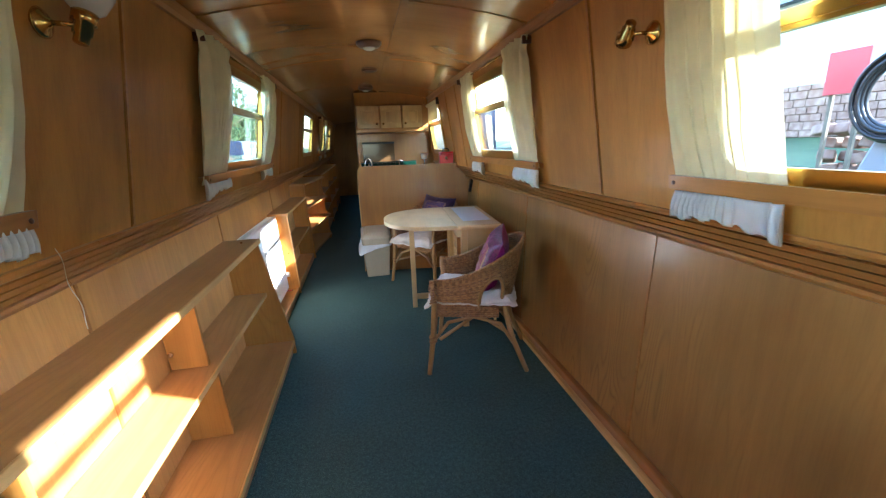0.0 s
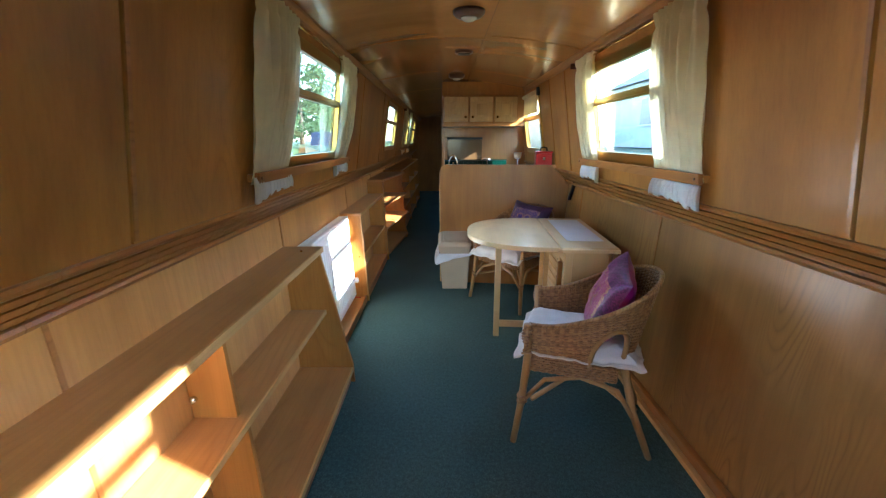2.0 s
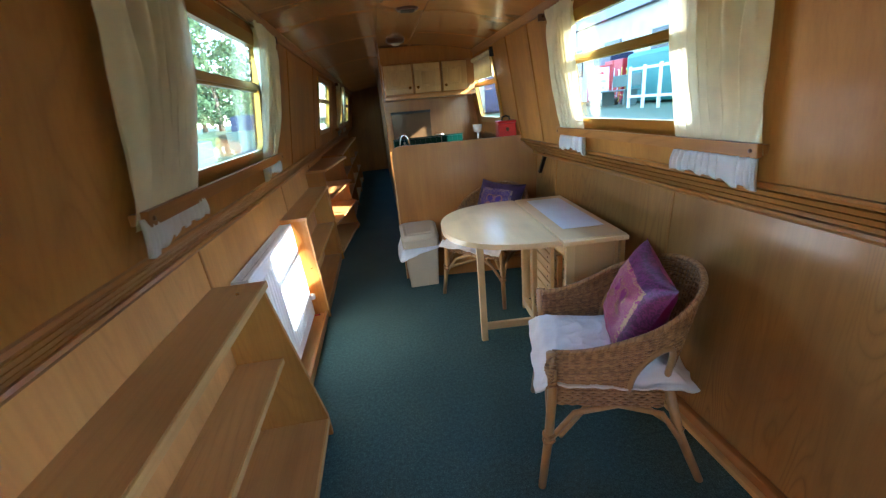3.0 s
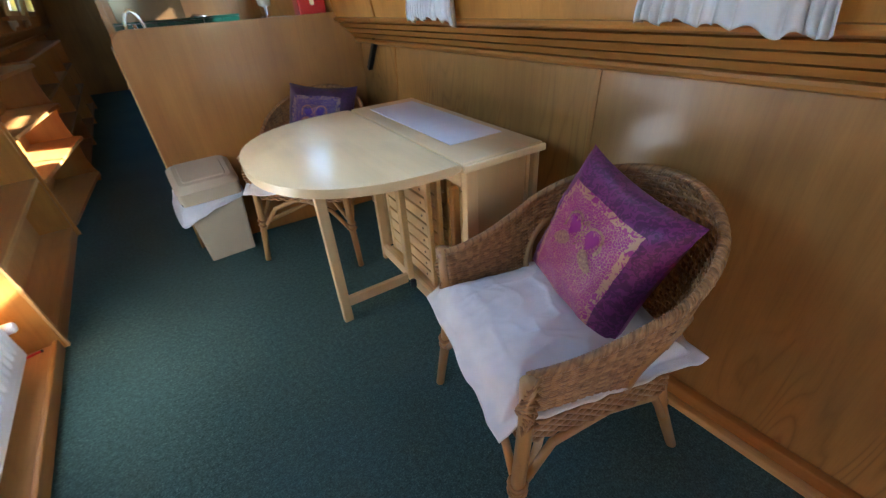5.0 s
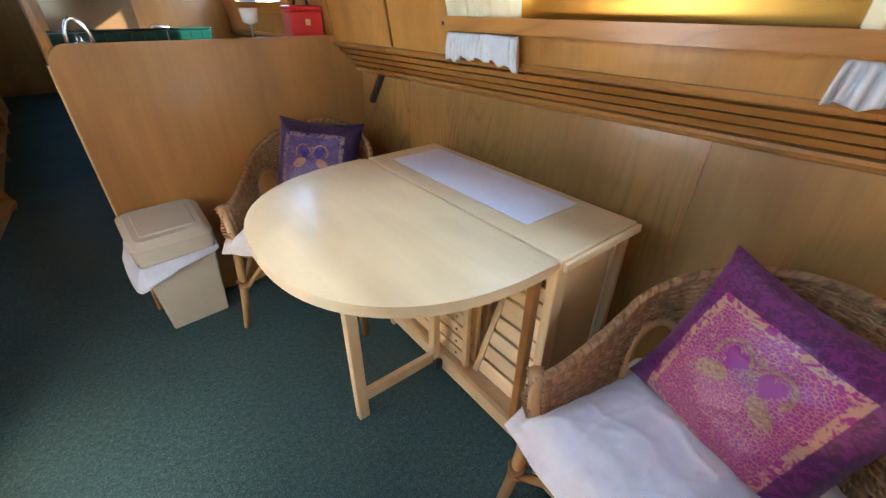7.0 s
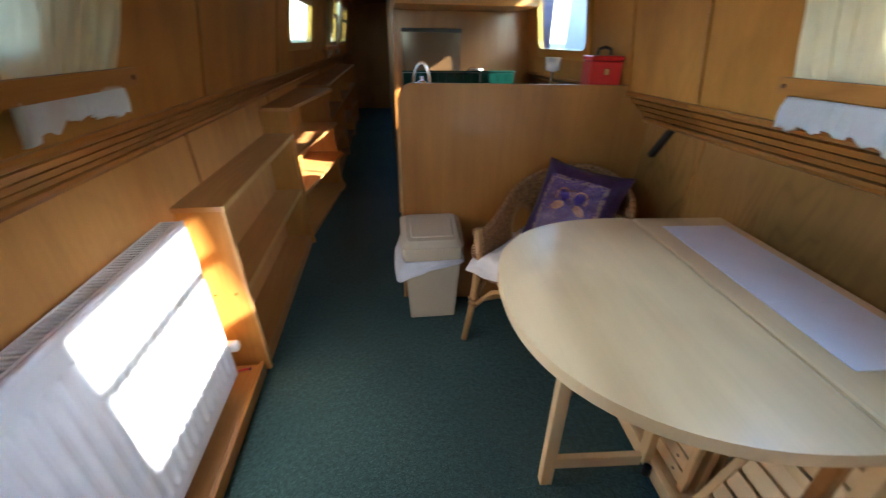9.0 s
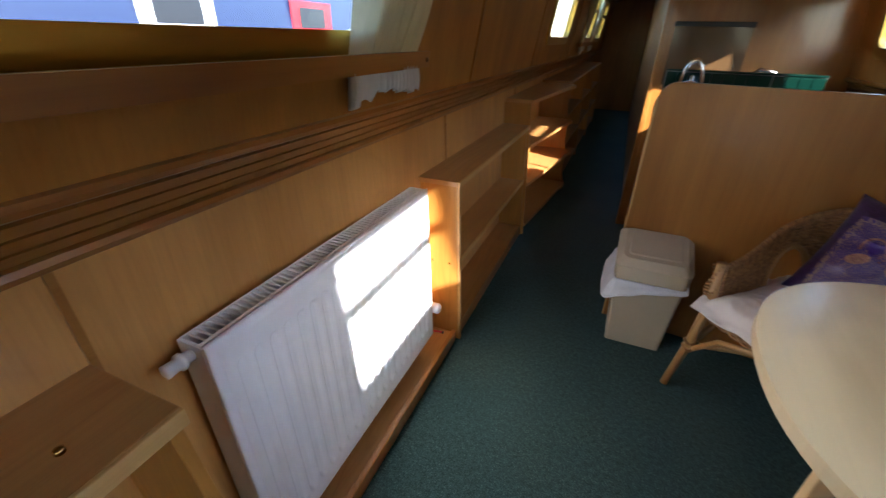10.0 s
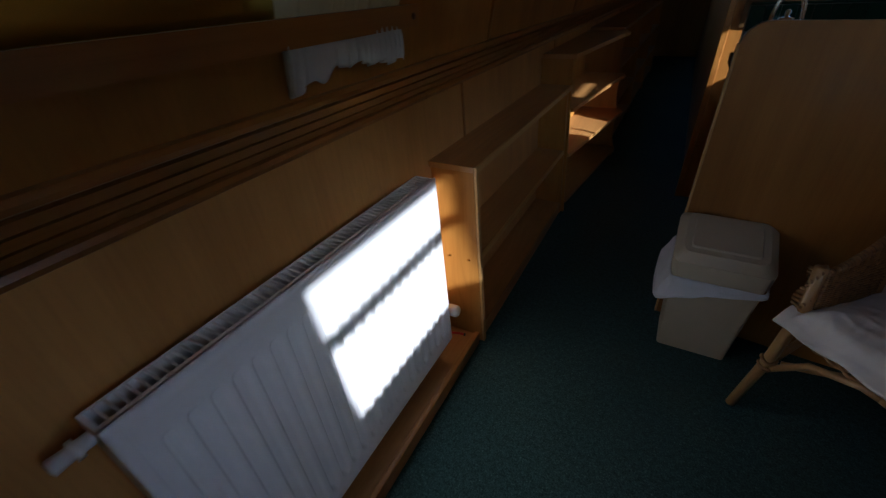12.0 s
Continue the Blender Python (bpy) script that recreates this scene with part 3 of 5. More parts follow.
# kettle
k = base("kettle", pose(-0.085, 4.30, 0.941) @ Matrix.Diagonal((0.72, 0.72, 1.0, 1)), "polished steel kettle with an arched handle on the worktop", "kettle")
part("body", lathe([(0.075, 0.0), (0.09, 0.01), (0.092, 0.04), (0.075, 0.09), (0.05, 0.118), (0.03, 0.126)]), CHROME, k, smooth=True)
part("lid", lathe([(0.034, 0.1265), (0.03, 0.134), (0.008, 0.138), (0.012, 0.152), (0.004, 0.158)], 16), CHROME, k, smooth=True)
part("handle", tube([(0.056 * math.cos(t), 0, 0.11 + 0.105 * math.sin(t)) for t in [math.pi * i / 14 for i in range(15)]], 0.009), CHROME, k, "arched steel handle", True)
part("spout", tube([(0.07, 0, 0.05), (0.10, 0, 0.075), (0.118, 0, 0.112)], [0.018, 0.014, 0.010]), CHROME, k, smooth=True)

# hob and pan supports
hob = base("hob", pose(0.12, 4.34, 0.941), "stainless gas hob set on the worktop", "hob")
part("plate", block(-0.03, 0.12, -0.17, 0.17, 0.0, 0.012, 0.004), CHROME, hob)
for y in (-0.09, 0.09):
    part("burner", lathe([(0.035, 0.0125), (0.035, 0.022), (0.02, 0.03)], 16, at=(0.045, y, 0)), BLACK, hob)

# sink tap
tap = base("tap", pose(0.33, 4.75, 0.941), "chrome mixer tap over the galley worktop", "tap")
part("body", lathe([(0.022, 0), (0.022, 0.02), (0.012, 0.03), (0.012, 0.12)], 14), CHROME, tap, smooth=True)
part("spout", tube([(0, 0, 0.11), (-0.03, -0.01, 0.16), (-0.09, -0.02, 0.17), (-0.13, -0.03, 0.14)], 0.009), CHROME, tap, smooth=True)

# red tin on the partition's inner shelf
tagged(part("ledge", askew(block(0.30, 0.775, HY + 0.023, HY + 0.17, 1.055, 1.075, 0.003)), OAK_ACROSS), "narrow oak ledge behind the partition", "shelf")
red = base("cash_box", pose(0.695, HY + 0.095 + SKEW * 0.9, 1.0755, 0, 0, -5), "bright red metal box with a folding handle", "box")
part("body", block(-0.07, 0.07, -0.055, 0.055, 0.0, 0.105, 0.008), RED_TIN, red)
part("lid", block(-0.072, 0.072, -0.057, 0.057, 0.1055, 0.125, 0.007), RED_TIN, red)
part("handle", tube([(-0.03, 0, 0.126), (-0.026, 0, 0.15), (0.0, 0, 0.158), (0.026, 0, 0.15), (0.03, 0, 0.126)], 0.007), BLACK, red, "black folding handle", True)
part("lock_plate", block(-0.012, 0.012, -0.060, -0.0555, 0.05, 0.075, 0.001), CHROME, red)

# small white lamp beyond
gl = base("egg_cup", pose(0.475, HY + 0.09 + SKEW * 0.68, 1.0755) @ Matrix.Scale(1.0, 4), "white goblet with a flared cup on the ledge", "goblet")
part("stem", lathe([(0.026, 0), (0.022, 0.006), (0.007, 0.012), (0.007, 0.055)], 16), CHROME, gl, smooth=True)
part("cup", lathe([(0.008, 0.0555), (0.030, 0.065), (0.036, 0.115), (0.033, 0.115), (0.02, 0.075)], 18), OPAL, gl, smooth=True)


# wall cupboards over the galley's end
def wall_cupboard(x0, x1, z0, z1, y, knob):
    c = base("wall_cupboard", pose((x0 + x1) / 2, y, z0), "pale oak wall cupboard with a raised panel door", "cupboard", "galley wall cupboards")
    w, h = (x1 - x0) / 2, z1 - z0
    part("body", block(-w, w, 0.0, BY - 0.002 - y, 0.0, h), OAK_UP, c)
    d = part("door", block(-w + 0.008, w - 0.008, -0.018, -0.001, 0.012, h - 0.012, 0.003), PINE_DOOR, c)
    for a, b, e, g in ((-w + 0.009, w - 0.009, h - 0.062, h - 0.013), (-w + 0.009, w - 0.009, 0.013, 0.062)):
        part("rail", block(a, b, -0.026, -0.0185, e, g, 0.003), PINE_DOOR, d)
    for s in (-1, 1):
        a, b = sorted((s * (w - 0.009), s * (w - 0.058)))
        part("stile", block(a, b, -0.0255, -0.0185, 0.0625, h - 0.0625, 0.003), PINE_DOOR, d)
    part("panel", block(-w + 0.075, w - 0.075, -0.025, -0.0185, 0.08, h - 0.08, 0.005), PINE_DOOR, d)
    part("knob", moved(lathe([(0.006, 0.0), (0.006, 0.01), (0.013, 0.016), (0.012, 0.024), (0.004, 0.027)], 12), pose(knob * (w - 0.035), -0.026, 0.06, 90)), BRASS, d, "small brass knob", True)


CY = 4.86
wall_cupboard(-0.176, 0.088, 1.465, 1.735, CY, 1)
wall_cupboard(0.092, 0.345, 1.465, 1.735, CY, -1)
wall_cupboard(0.350, 0.595, 1.465, 1.735, CY, -1)
for a, b in ((0.5965, 0.66), ):
    tagged(part("infill", block(a, b, CY + 0.003, BY - 0.003, 1.466, 1.737, 0.002), OAK_ACROSS), "oak filler strip beside the wall cupboard", "panel", "cupboard fillers")
tagged(part("pelmet", block(-0.185, 0.66, CY - 0.012, BY - 0.002, 1.432, 1.4645, 0.004), OAK_ACROSS), "oak light pelmet below the cupboards", "shelf")
tagged(part("infill", block(-0.185, 0.66, CY + 0.02, BY - 0.002, 1.738, 1.872), OAK_UP), "oak infill board over the cupboards", "panel")

# glass splash panel on the bulkhead
sp = base("mirror_panel", pose(0, BY - 0.002, 0), "dark tinted glass splash panel on the bulkhead", "panel")
part("glass", block(-0.13, 0.27, -0.010, -0.001, 0.96, 1.30, 0.001), mat("tinted_glass", (0.10, 0.055, 0.022), 0.12), sp)
part("top_strip", block(-0.135, 0.275, -0.016, -0.001, 1.3005, 1.325, 0.002), BLACK, sp, "black top strip")

# roller blind in the galley window
bl = base("roller_blind", pose(0, 4.75, 1.70), "cream roller blind drawn up at the galley window", "blind")
part("roller", tube([on_wall(1, y, 1.71, 0.035) - Vector((0, 4.75, 1.70)) for y in (4.30, 5.2)], 0.018, 12), CURTAIN, bl, smooth=True)
part("fabric", grid(lambda u, v: on_wall(1, 4.33 + 0.84 * u, 1.71 - 0.17 * v, 0.026 + 0.004 * math.sin(9 * v)) - Vector((0, 4.75, 1.70)), 6, 8, both=0.002), CURTAIN, bl)
part("bracket", block(0.655, 0.69, -0.46, -0.452, -0.02, 0.05, 0.002), BLACK, bl)

# dark slanted prop against the lower wall
pr = base("wall_bracket", pose(0.885, 3.775, 0.84), "dark slanted metal bracket on the wall", "bracket")
part("bar", moved(block(-0.012, 0.012, -0.012, 0.012, 0.0, 0.19, 0.003), pose(0, 0.07, -0.03, 36)), BLACK, pr)


# ---- shelving along the left side ----
XL = CX - LOW


# long unit with sloping ends
A0, A1 = 0.42, 2.44
u = base("bookcase", pose(XL, A0, 0.0), "low empty oak bookcase with sloping ends along the wall", "bookcase", "low bookcases")


def end_panel(y, thick, x_top, x_bot, z_top, parent, z0=0.0, name="end_panel"):
    part(name, prism([(0.002, z0), (x_bot, z0), (x_bot, z0 + 0.10), (x_top, z_top), (0.002, z_top)], "y", y, y + thick, bevel=0.002), OAK_UP, parent)


L = A1 - A0
end_panel(L - 0.02, 0.02, 0.190, 0.293, 0.745, u)
end_panel(0.0, 0.02, 0.190, 0.293, 0.745, u)
part("top_board", block(0.002, 0.197, -0.005, L + 0.005, 0.7455, 0.772, 0.002), OAK_SHELF, u)
part("lipping", block(0.1975, 0.206, -0.005, L + 0.005, 0.744, 0.7725, 0.002), OAK_PALE, u, "pale oak front lipping")
part("shelf", block(0.002, 0.180, 0.0205, L - 0.0205, 0.412, 0.433, 0.002), OAK_SHELF, u)
part("lipping", block(0.1805, 0.188, 0.0205, L - 0.0205, 0.4105, 0.434, 0.002), OAK_PALE, u)
part("bottom_board", block(0.002, 0.286, 0.0205, L - 0.0205, 0.07, 0.092, 0.002), OAK_SHELF, u)
part("lipping", block(0.2865, 0.295, 0.0205, L - 0.0205, 0.068, 0.0935, 0.002), OAK_PALE, u)
part("plinth", block(0.258, 0.273, 0.0205, L - 0.0205, 0.0, 0.0695, 0.002), OAK_LONG, u)
for y, a, b, d in ((1.56 - A0, 0.4335, 0.745, 0.145), (1.56 - A0, 0.0925, 0.4115, 0.17), (0.70 - A0, 0.4335, 0.745, 0.145), (0.70 - A0, 0.0925, 0.4115, 0.17)):
    part("divider", block(0.003, d, y, y + 0.02, a, b, 0.002), OAK_UP, u)
part("catch", moved(lathe([(0.011, 0), (0.011, 0.012), (0.006, 0.016)], 12), pose(0.02, 1.56 - A0 - 0.001, 0.505, 90)), CHROME, u, "small metal fixing stud", True)
part("catch", moved(lathe([(0.006, 0), (0.006, 0.006), (0.002, 0.008)], 12), pose(0.13, L - 0.1, 0.772)), BRASS, u, "brass screw head", True)

lean_thing(u, -1)

# unit beyond the radiator
B0, B1 = 3.585, 4.80
u = base("bookcase", pose(XL, B0, 0.0), "low empty oak bookcase beside the radiator", "bookcase", "low bookcases")
L = B1 - B0
part("end_panel", block(0.002, 0.156, 0.0, 0.02, 0.0, 0.722, 0.002), OAK_UP, u)
part("lipping", block(0.1565, 0.166, 0.0, 0.02, 0.0, 0.722, 0.002), OAK_PALE, u)
part("end_panel", block(0.002, 0.156, L - 0.022, L - 0.002, 0.0, 0.722, 0.002), OAK_UP, u)
part("top_board", block(0.002, 0.164, -0.012, L - 0.002, 0.7225, 0.742, 0.002), OAK_SHELF, u)
part("lipping", block(0.1645, 0.174, -0.012, L - 0.002, 0.721, 0.743, 0.002), OAK_PALE, u)
part("shelf", block(0.002, 0.15, 0.0205, L - 0.0225, 0.375, 0.395, 0.002), OAK_SHELF, u)
part("lipping", block(0.1505, 0.158, 0.0205, L - 0.0225, 0.374, 0.396, 0.002), OAK_PALE, u)
part("bottom_board", block(0.002, 0.154, 0.0205, L - 0.0225, 0.05, 0.07, 0.002), OAK_SHELF, u)
part("plinth", block(0.14, 0.153, 0.0205, L - 0.0225, 0.0, 0.0495, 0.002), OAK_LONG, u)
for x in (0.045, 0.122):
    part("screw", moved(lathe([(0.005, 0), (0.005, 0.003), (0.002, 0.004)], 10), pose(x, -0.0005, 0.385, 90)), BRASS, u, smooth=True)
lean_thing(u, -1)

# deeper unit whose shelves step out
C0, C1 = 4.80, 5.92
u = base("corner_shelf", pose(XL, C0, 0.0), "stepped oak shelf unit with protruding open shelves", "bookcase", "low bookcases")
L = C1 - C0
part("end_panel", prism([(0.002, 0.0), (0.172, 0.0), (0.168, 0.869), (0.002, 0.869)], "y", 0.0, 0.02, bevel=0.002), OAK_UP, u)
part("back_panel", block(0.002, 0.012, 0.0205, L - 0.02, 0.0, 0.869), OAK_UP, u)
# the far end follows the shelves in shallow scallops
edge = [(0.002, 0.869), (0.002, 0.0), (0.275, 0.0)]
for i in range(25):
    z = 0.055 + 0.81 * i / 24
    edge.append((0.292 - 0.02 * z - 0.022 * abs(math.sin(math.pi * (z - 0.055) / 0.272)) ** 0.7, z))
part("end_panel", prism(edge + [(0.262, 0.869)], "y", L - 0.02, L), OAK_UP, u, "scalloped oak end panel")
for z, a, b in ((0.8695, 0.185, 0.305), (0.598, 0.18, 0.31), (0.345, 0.18, 0.325), (0.055, 0.18, 0.30)):
    y0 = -0.01 if z > 0.8 else 0.0205
    y1 = L + 0.01 if z > 0.8 else L - 0.0205
    p = [(0.0125, y0), (a, y0), (b - 0.02, L - 0.17), (b, L - 0.12), (b, L - 0.06), (b - 0.03, y1), (0.0125, y1)]
    part("shelf", prism(p, "z", z, z + 0.021, bevel=0.002), OAK_SHELF, u)
lean_thing(u, -1)

# long dark run of shelves further on
D0, D1 = 6.05, 9.6
u = base("bookcase", pose(XL, D0, 0.0), "long dark run of empty shelves down the corridor", "bookcase", "low bookcases")
L = D1 - D0
for y in (0.0, L / 3, 2 * L / 3, L - 0.02):
    part("upright", block(0.002, 0.24, y, y + 0.02, 0.0, 0.879, 0.002), OAK_UP, u)
for z in (0.06, 0.33, 0.60):
    for i in range(3):
        part("shelf", block(0.002, 0.235, i * L / 3 + 0.0205, (i + 1) * L / 3 - 0.0205 * (i == 2) - 0.0005, z, z + 0.02, 0.002), OAK_SHELF, u)
part("top_board", block(0.002, 0.25, -0.01, L + 0.01, 0.8795, 0.90, 0.003), OAK_SHELF, u)
lean_thing(u, -1)

# plinth under the radiator
pl = base("radiator_plinth", pose(XL + lean(0.0), 2.442, 0.0), "boxed oak plinth under the radiator", "plinth")
part("board", block(0.002, 0.132, 0.001, 1.128, 0.0, 0.045, 0.003), OAK_SHELF, pl)
part("lip", block(0.1325, 0.152, 0.001, 1.128, 0.0, 0.062, 0.005), OAK_LONG, pl)


# ---- radiator ----
def radiator():
    y0, y1, z0, z1, x0, x1 = 2.556, 3.458, 0.105, 0.745, XL + 0.022, XL + 0.095
    r = base("radiator", pose(x0, y0, z0), "white enamelled panel radiator with a slotted top grille", "radiator")
    w, h, d = y1 - y0, z1 - z0, x1 - x0
    # pressed front: upright flutes with rounded ends inside a rolled border
    n = 20
    ny, nz = n * 14, 110

    def front(u, v):
        y, z = w * u, h * v
        pitch = (w - 0.08) / n
        f = 0.0
        if 0.04 < y < w - 0.04:
            a = ((y - 0.04) / pitch) % 1.0 * pitch - pitch / 2
            b = max(0.0, z - (h - 0.085), 0.07 - z)
            f = max(0.0, min(1.0, (0.0150 - math.hypot(a, b)) / 0.0045))
            f = f * f * (3 - 2 * f)
        e = min(y, w - y, z, h - z)
        line = max(0.0, 1 - abs(e - 0.024) / 0.005)
        return Vector((d - 0.010 * f - 0.003 * line - (0.005 * (1 - min(e / 0.006, 1)) ** 2), y, z))

    part("front_panel", grid(front, ny, nz, both=-0.0015), ENAMEL, r, smooth=True)
    part("back_panel", block(0.0, 0.004, 0.006, w - 0.006, 0.01, h - 0.012, 0.001), ENAMEL, r)
    for y in (0.0, w - 0.004):
        part("side_panel", block(0.004, d - 0.008, y, y + 0.004, 0.02, h - 0.004, 0.001), ENAMEL, r, "slotted white side cover")
    g = part("top_grille", block(0.004, 0.0095, 0.0045, w - 0.0045, h - 0.016, h - 0.004), ENAMEL, r)
    part("grille_rail", block(d - 0.022, d - 0.0135, 0.0045, w - 0.0045, h - 0.016, h - 0.004), ENAMEL, g)
    bar = None
    for i in range(62):
        y = 0.006 + (w - 0.012) * i / 61
        if bar is None:
            bar = part("bar", block(0.0095, d - 0.022, -0.0021, 0.0021, h - 0.0075, h - 0.005), ENAMEL, g)
            bar.location.y = y
        else:
            o = new("bar", bar.data)
            o.parent, o.location = g, (0, y, 0)
    # solid block for the convector, coloured near black as shade behind the slots
    part("convector", block(0.012, d - 0.02, 0.02, w - 0.02, 0.05, h - 0.035), mat("radiator_inside_shade", (0.05, 0.05, 0.05), 0.7), r)
    for y, z, s in ((-0.001, h - 0.024, -1), (-0.001, 0.045, -1), (w + 0.001, 0.10, 1)):
        v = part("valve", moved(lathe([(0.011, 0), (0.011, 0.016), (0.016, 0.017), (0.016, 0.026), (0.011, 0.027), (0.013, 0.05), (0.006, 0.053)], 14), pose(d / 2, y, z, -90 * s)), ENAMEL, r, "radiator valve", True)
    part("valve", moved(lathe([(0.014, 0.0), (0.014, 0.02), (0.021, 0.022), (0.022, 0.055), (0.017, 0.062), (0.005, 0.064)], 18), pose(d - 0.04, w + 0.024, 0.115, 0, 90, 0)), ENAMEL, r, "round thermostatic valve head", True)
    part("pipe", tube([(d / 2, -0.03, 0.045), (d / 2, -0.034, 0.0), (d / 2, -0.034, -0.038)], 0.0075), CHROME, r, "copper-chrome feed pipe", True)

    return r


lean_thing(radiator(), -1)


# a short red lead left on the plinth
lead = base("red_lead", pose(-0.895, 3.535, 0.0455), "short length of red electrical lead lying on the plinth", "cable")
part("sheath", tube([(-0.05, -0.015, 0.005), (-0.02, -0.008, 0.006), (0.01, 0.004, 0.005), (0.03, 0.006, 0.005)], 0.0048, 8), RED_TIN, lead, smooth=True)
part("end", tube([(0.03, 0.006, 0.005), (0.036, 0.007, 0.005)], 0.006, 8), BLACK, lead)


# ---- gateleg table ----
def table():
    t = base("gateleg_table", pose(0.472, 2.902, 0.0, 0, 0, -4.2) @ Matrix.Diagonal((0.965, 0.965, 1.0, 1)), "pale beech gateleg table with one leaf raised", "table")
    TZ = 0.72
    edge = [(0.0, -0.432)]
    for i in range(41):
        a = -math.pi / 2 + math.pi * i / 40
        c, s = abs(math.cos(a)), math.sin(a)
        edge.append((-0.03 - 0.485 * c ** 0.80, math.copysign(abs(s) ** 0.86, s) * 0.432))
    edge.append((0.0, 0.432))
    part("leaf", prism(edge[::-1], "z", TZ + 0.004, TZ + 0.03, bevel=0.0115), BEECH, t, "raised half-round table leaf")
    part("fixed_top", block(0.0015, 0.312, -0.434, 0.434, TZ, TZ + 0.03, 0.008), BEECH, t)
    part("hanging_leaf", block(0.284, 0.308, -0.425, 0.425, 0.14, TZ - 0.002, 0.006), BEECH_UP, t, "second leaf hanging down")
    part("edge_band", block(0.0015, 0.312, -0.446, -0.4345, TZ + 0.004, TZ + 0.026, 0.004), BEECH, t)
    for y in (-0.405, 0.385):
        e = part("end_panel", block(0.075, 0.266, y, y + 0.02, 0.07, TZ - 0.001, 0.003), BEECH_UP, t)
        part("stile", block(0.03, 0.0745, y - 0.004, y + 0.024, 0.0, TZ - 0.001, 0.004), BEECH_UP, e)
        part("stile", block(0.2665, 0.282, y - 0.004, y + 0.024, 0.0, TZ - 0.001, 0.003), BEECH_UP, e)
    part("side_rail", block(0.03, 0.055, -0.38, 0.38, 0.03, 0.085, 0.004), BEECH, t)
    part("side_rail", block(0.03, 0.055, -0.38, 0.38, 0.655, 0.715, 0.004), BEECH, t)
    part("bottom_board", block(0.056, 0.264, -0.38, 0.38, 0.05, 0.066, 0.002), BEECH, t)
    # swung-out gate
    g = part("gate_post", block(-0.325, -0.285, 0.03, 0.062, 0.0, TZ - 0.002, 0.004), BEECH_UP, t, "swung-out gate leg")
    part("gate_post", block(0.0, 0.028, 0.032, 0.07, 0.09, 0.654, 0.004), BEECH_UP, t)
    part("stretcher", block(-0.2845, -0.0005, 0.036, 0.058, 0.07, 0.115, 0.004), BEECH, t)
    part("stretcher", block(-0.2845, -0.0005, 0.036, 0.058, 0.63, 0.675, 0.004), BEECH, t)
    part("hinge", lathe([(0.014, 0.0), (0.014, 0.03), (0.008, 0.034)], 12, at=(0.014, 0.022, 0.052)), BLACK, t)
    part("catch", block(0.004, 0.029, -0.372, -0.346, 0.0855, 0.6545, 0.004), OAK_LONG, t, "brown notched upright in the table's side")
    return t


table()


def folded_chair(x, y0, y1, h, tilt, holes):
    """A slatted folding chair stowed flat inside the table."""
    c = base("folding_chair", pose(0.472, 2.902, 0.0665, 0, 0, -4.2) @ pose(0.965 * x, 0, 0, 0, tilt, 0) @ Matrix.Diagonal((0.965, 0.965, 1.0, 1)), "slatted beech folding chair stowed inside the table", "chair", "folding chairs in the table")
    for y in (y0, y1 - 0.025):
        part("stile", block(0.0, 0.02, y, y + 0.025, 0.0, h, 0.003), BEECH_UP, c)
    n = int(h / 0.058)
    for i in range(n):
        part("slat", block(0.002, 0.018, y0 + 0.0255, y1 - 0.0255, 0.012 + i * 0.058, 0.060 + i * 0.058, 0.003), BEECH, c)
        if holes:
            part("screw", moved(lathe([(0.005, 0), (0.005, 0.002), (0.002, 0.0025)], 8), pose(0.0018, y0 + 0.06, 0.036 + i * 0.058, 0, -90, 0)), BROWN_LAMP, c, "dark screw head")


for x in (0.078, 0.126, 0.174):
    folded_chair(x, -0.06, 0.36, 0.56, 0, x < 0.1)
folded_chair(0.10, -0.36, -0.075, 0.31, 22, True)
folded_chair(0.19, -0.36, -0.075, 0.42, 4, True)

pm = base("table_runner", pose(0.636, 2.929, 0.7502, 0, 0, -4.0), "white heatproof mat lying on the table", "mat")
for a, b in ((-0.304, -0.10), (-0.0995, 0.304)):
    part("sheet", block(-0.10, 0.10, a, b, 0.0, 0.003, 0.001), PAPER, pm)


# ---- wicker chairs ----
def path_u(s, k):
    """Plan of the tub, s from -1 (own left front) to 1 (own right front); k: 0 seat, 1 rim."""
    a = abs(s)
    half, back = 0.222 + 0.036 * k, 0.155 + 0.075 * k
    if a > 0.55:
        t = (a - 0.55) / 0.45
        x, y = half - (0.012 + 0.022 * k) * t, -0.03 + (0.265 + 0.01 * k) * t
    else:
        t = a / 0.55 * math.pi / 2
        x, y = half * math.sin(t), -0.03 - back * math.cos(t)
    return math.copysign(x, s), y


def rim_z(s):
    a = abs(s)
    return 0.555 + 0.205 * (0.5 + 0.5 * math.cos(math.pi * min(1, a / 0.98)))


def tub(s, v, bulge=0.0):
    k = v ** 0.9
    x0, y0 = path_u(s, k)
    z = 0.40 + (rim_z(s) - 0.40) * v
    n = Vector((x0, y0 + 0.03, 0)).normalized()
    return Vector((x0, y0, z)) + n * bulge


def in_hole(s, v):
    a = abs(s)
    c, w, h = 0.46, 0.135, 0.64
    return abs(a - c) < w and v < h * math.sqrt(max(0, 1 - ((a - c) / w) ** 2)) ** 0.8 + 0.02


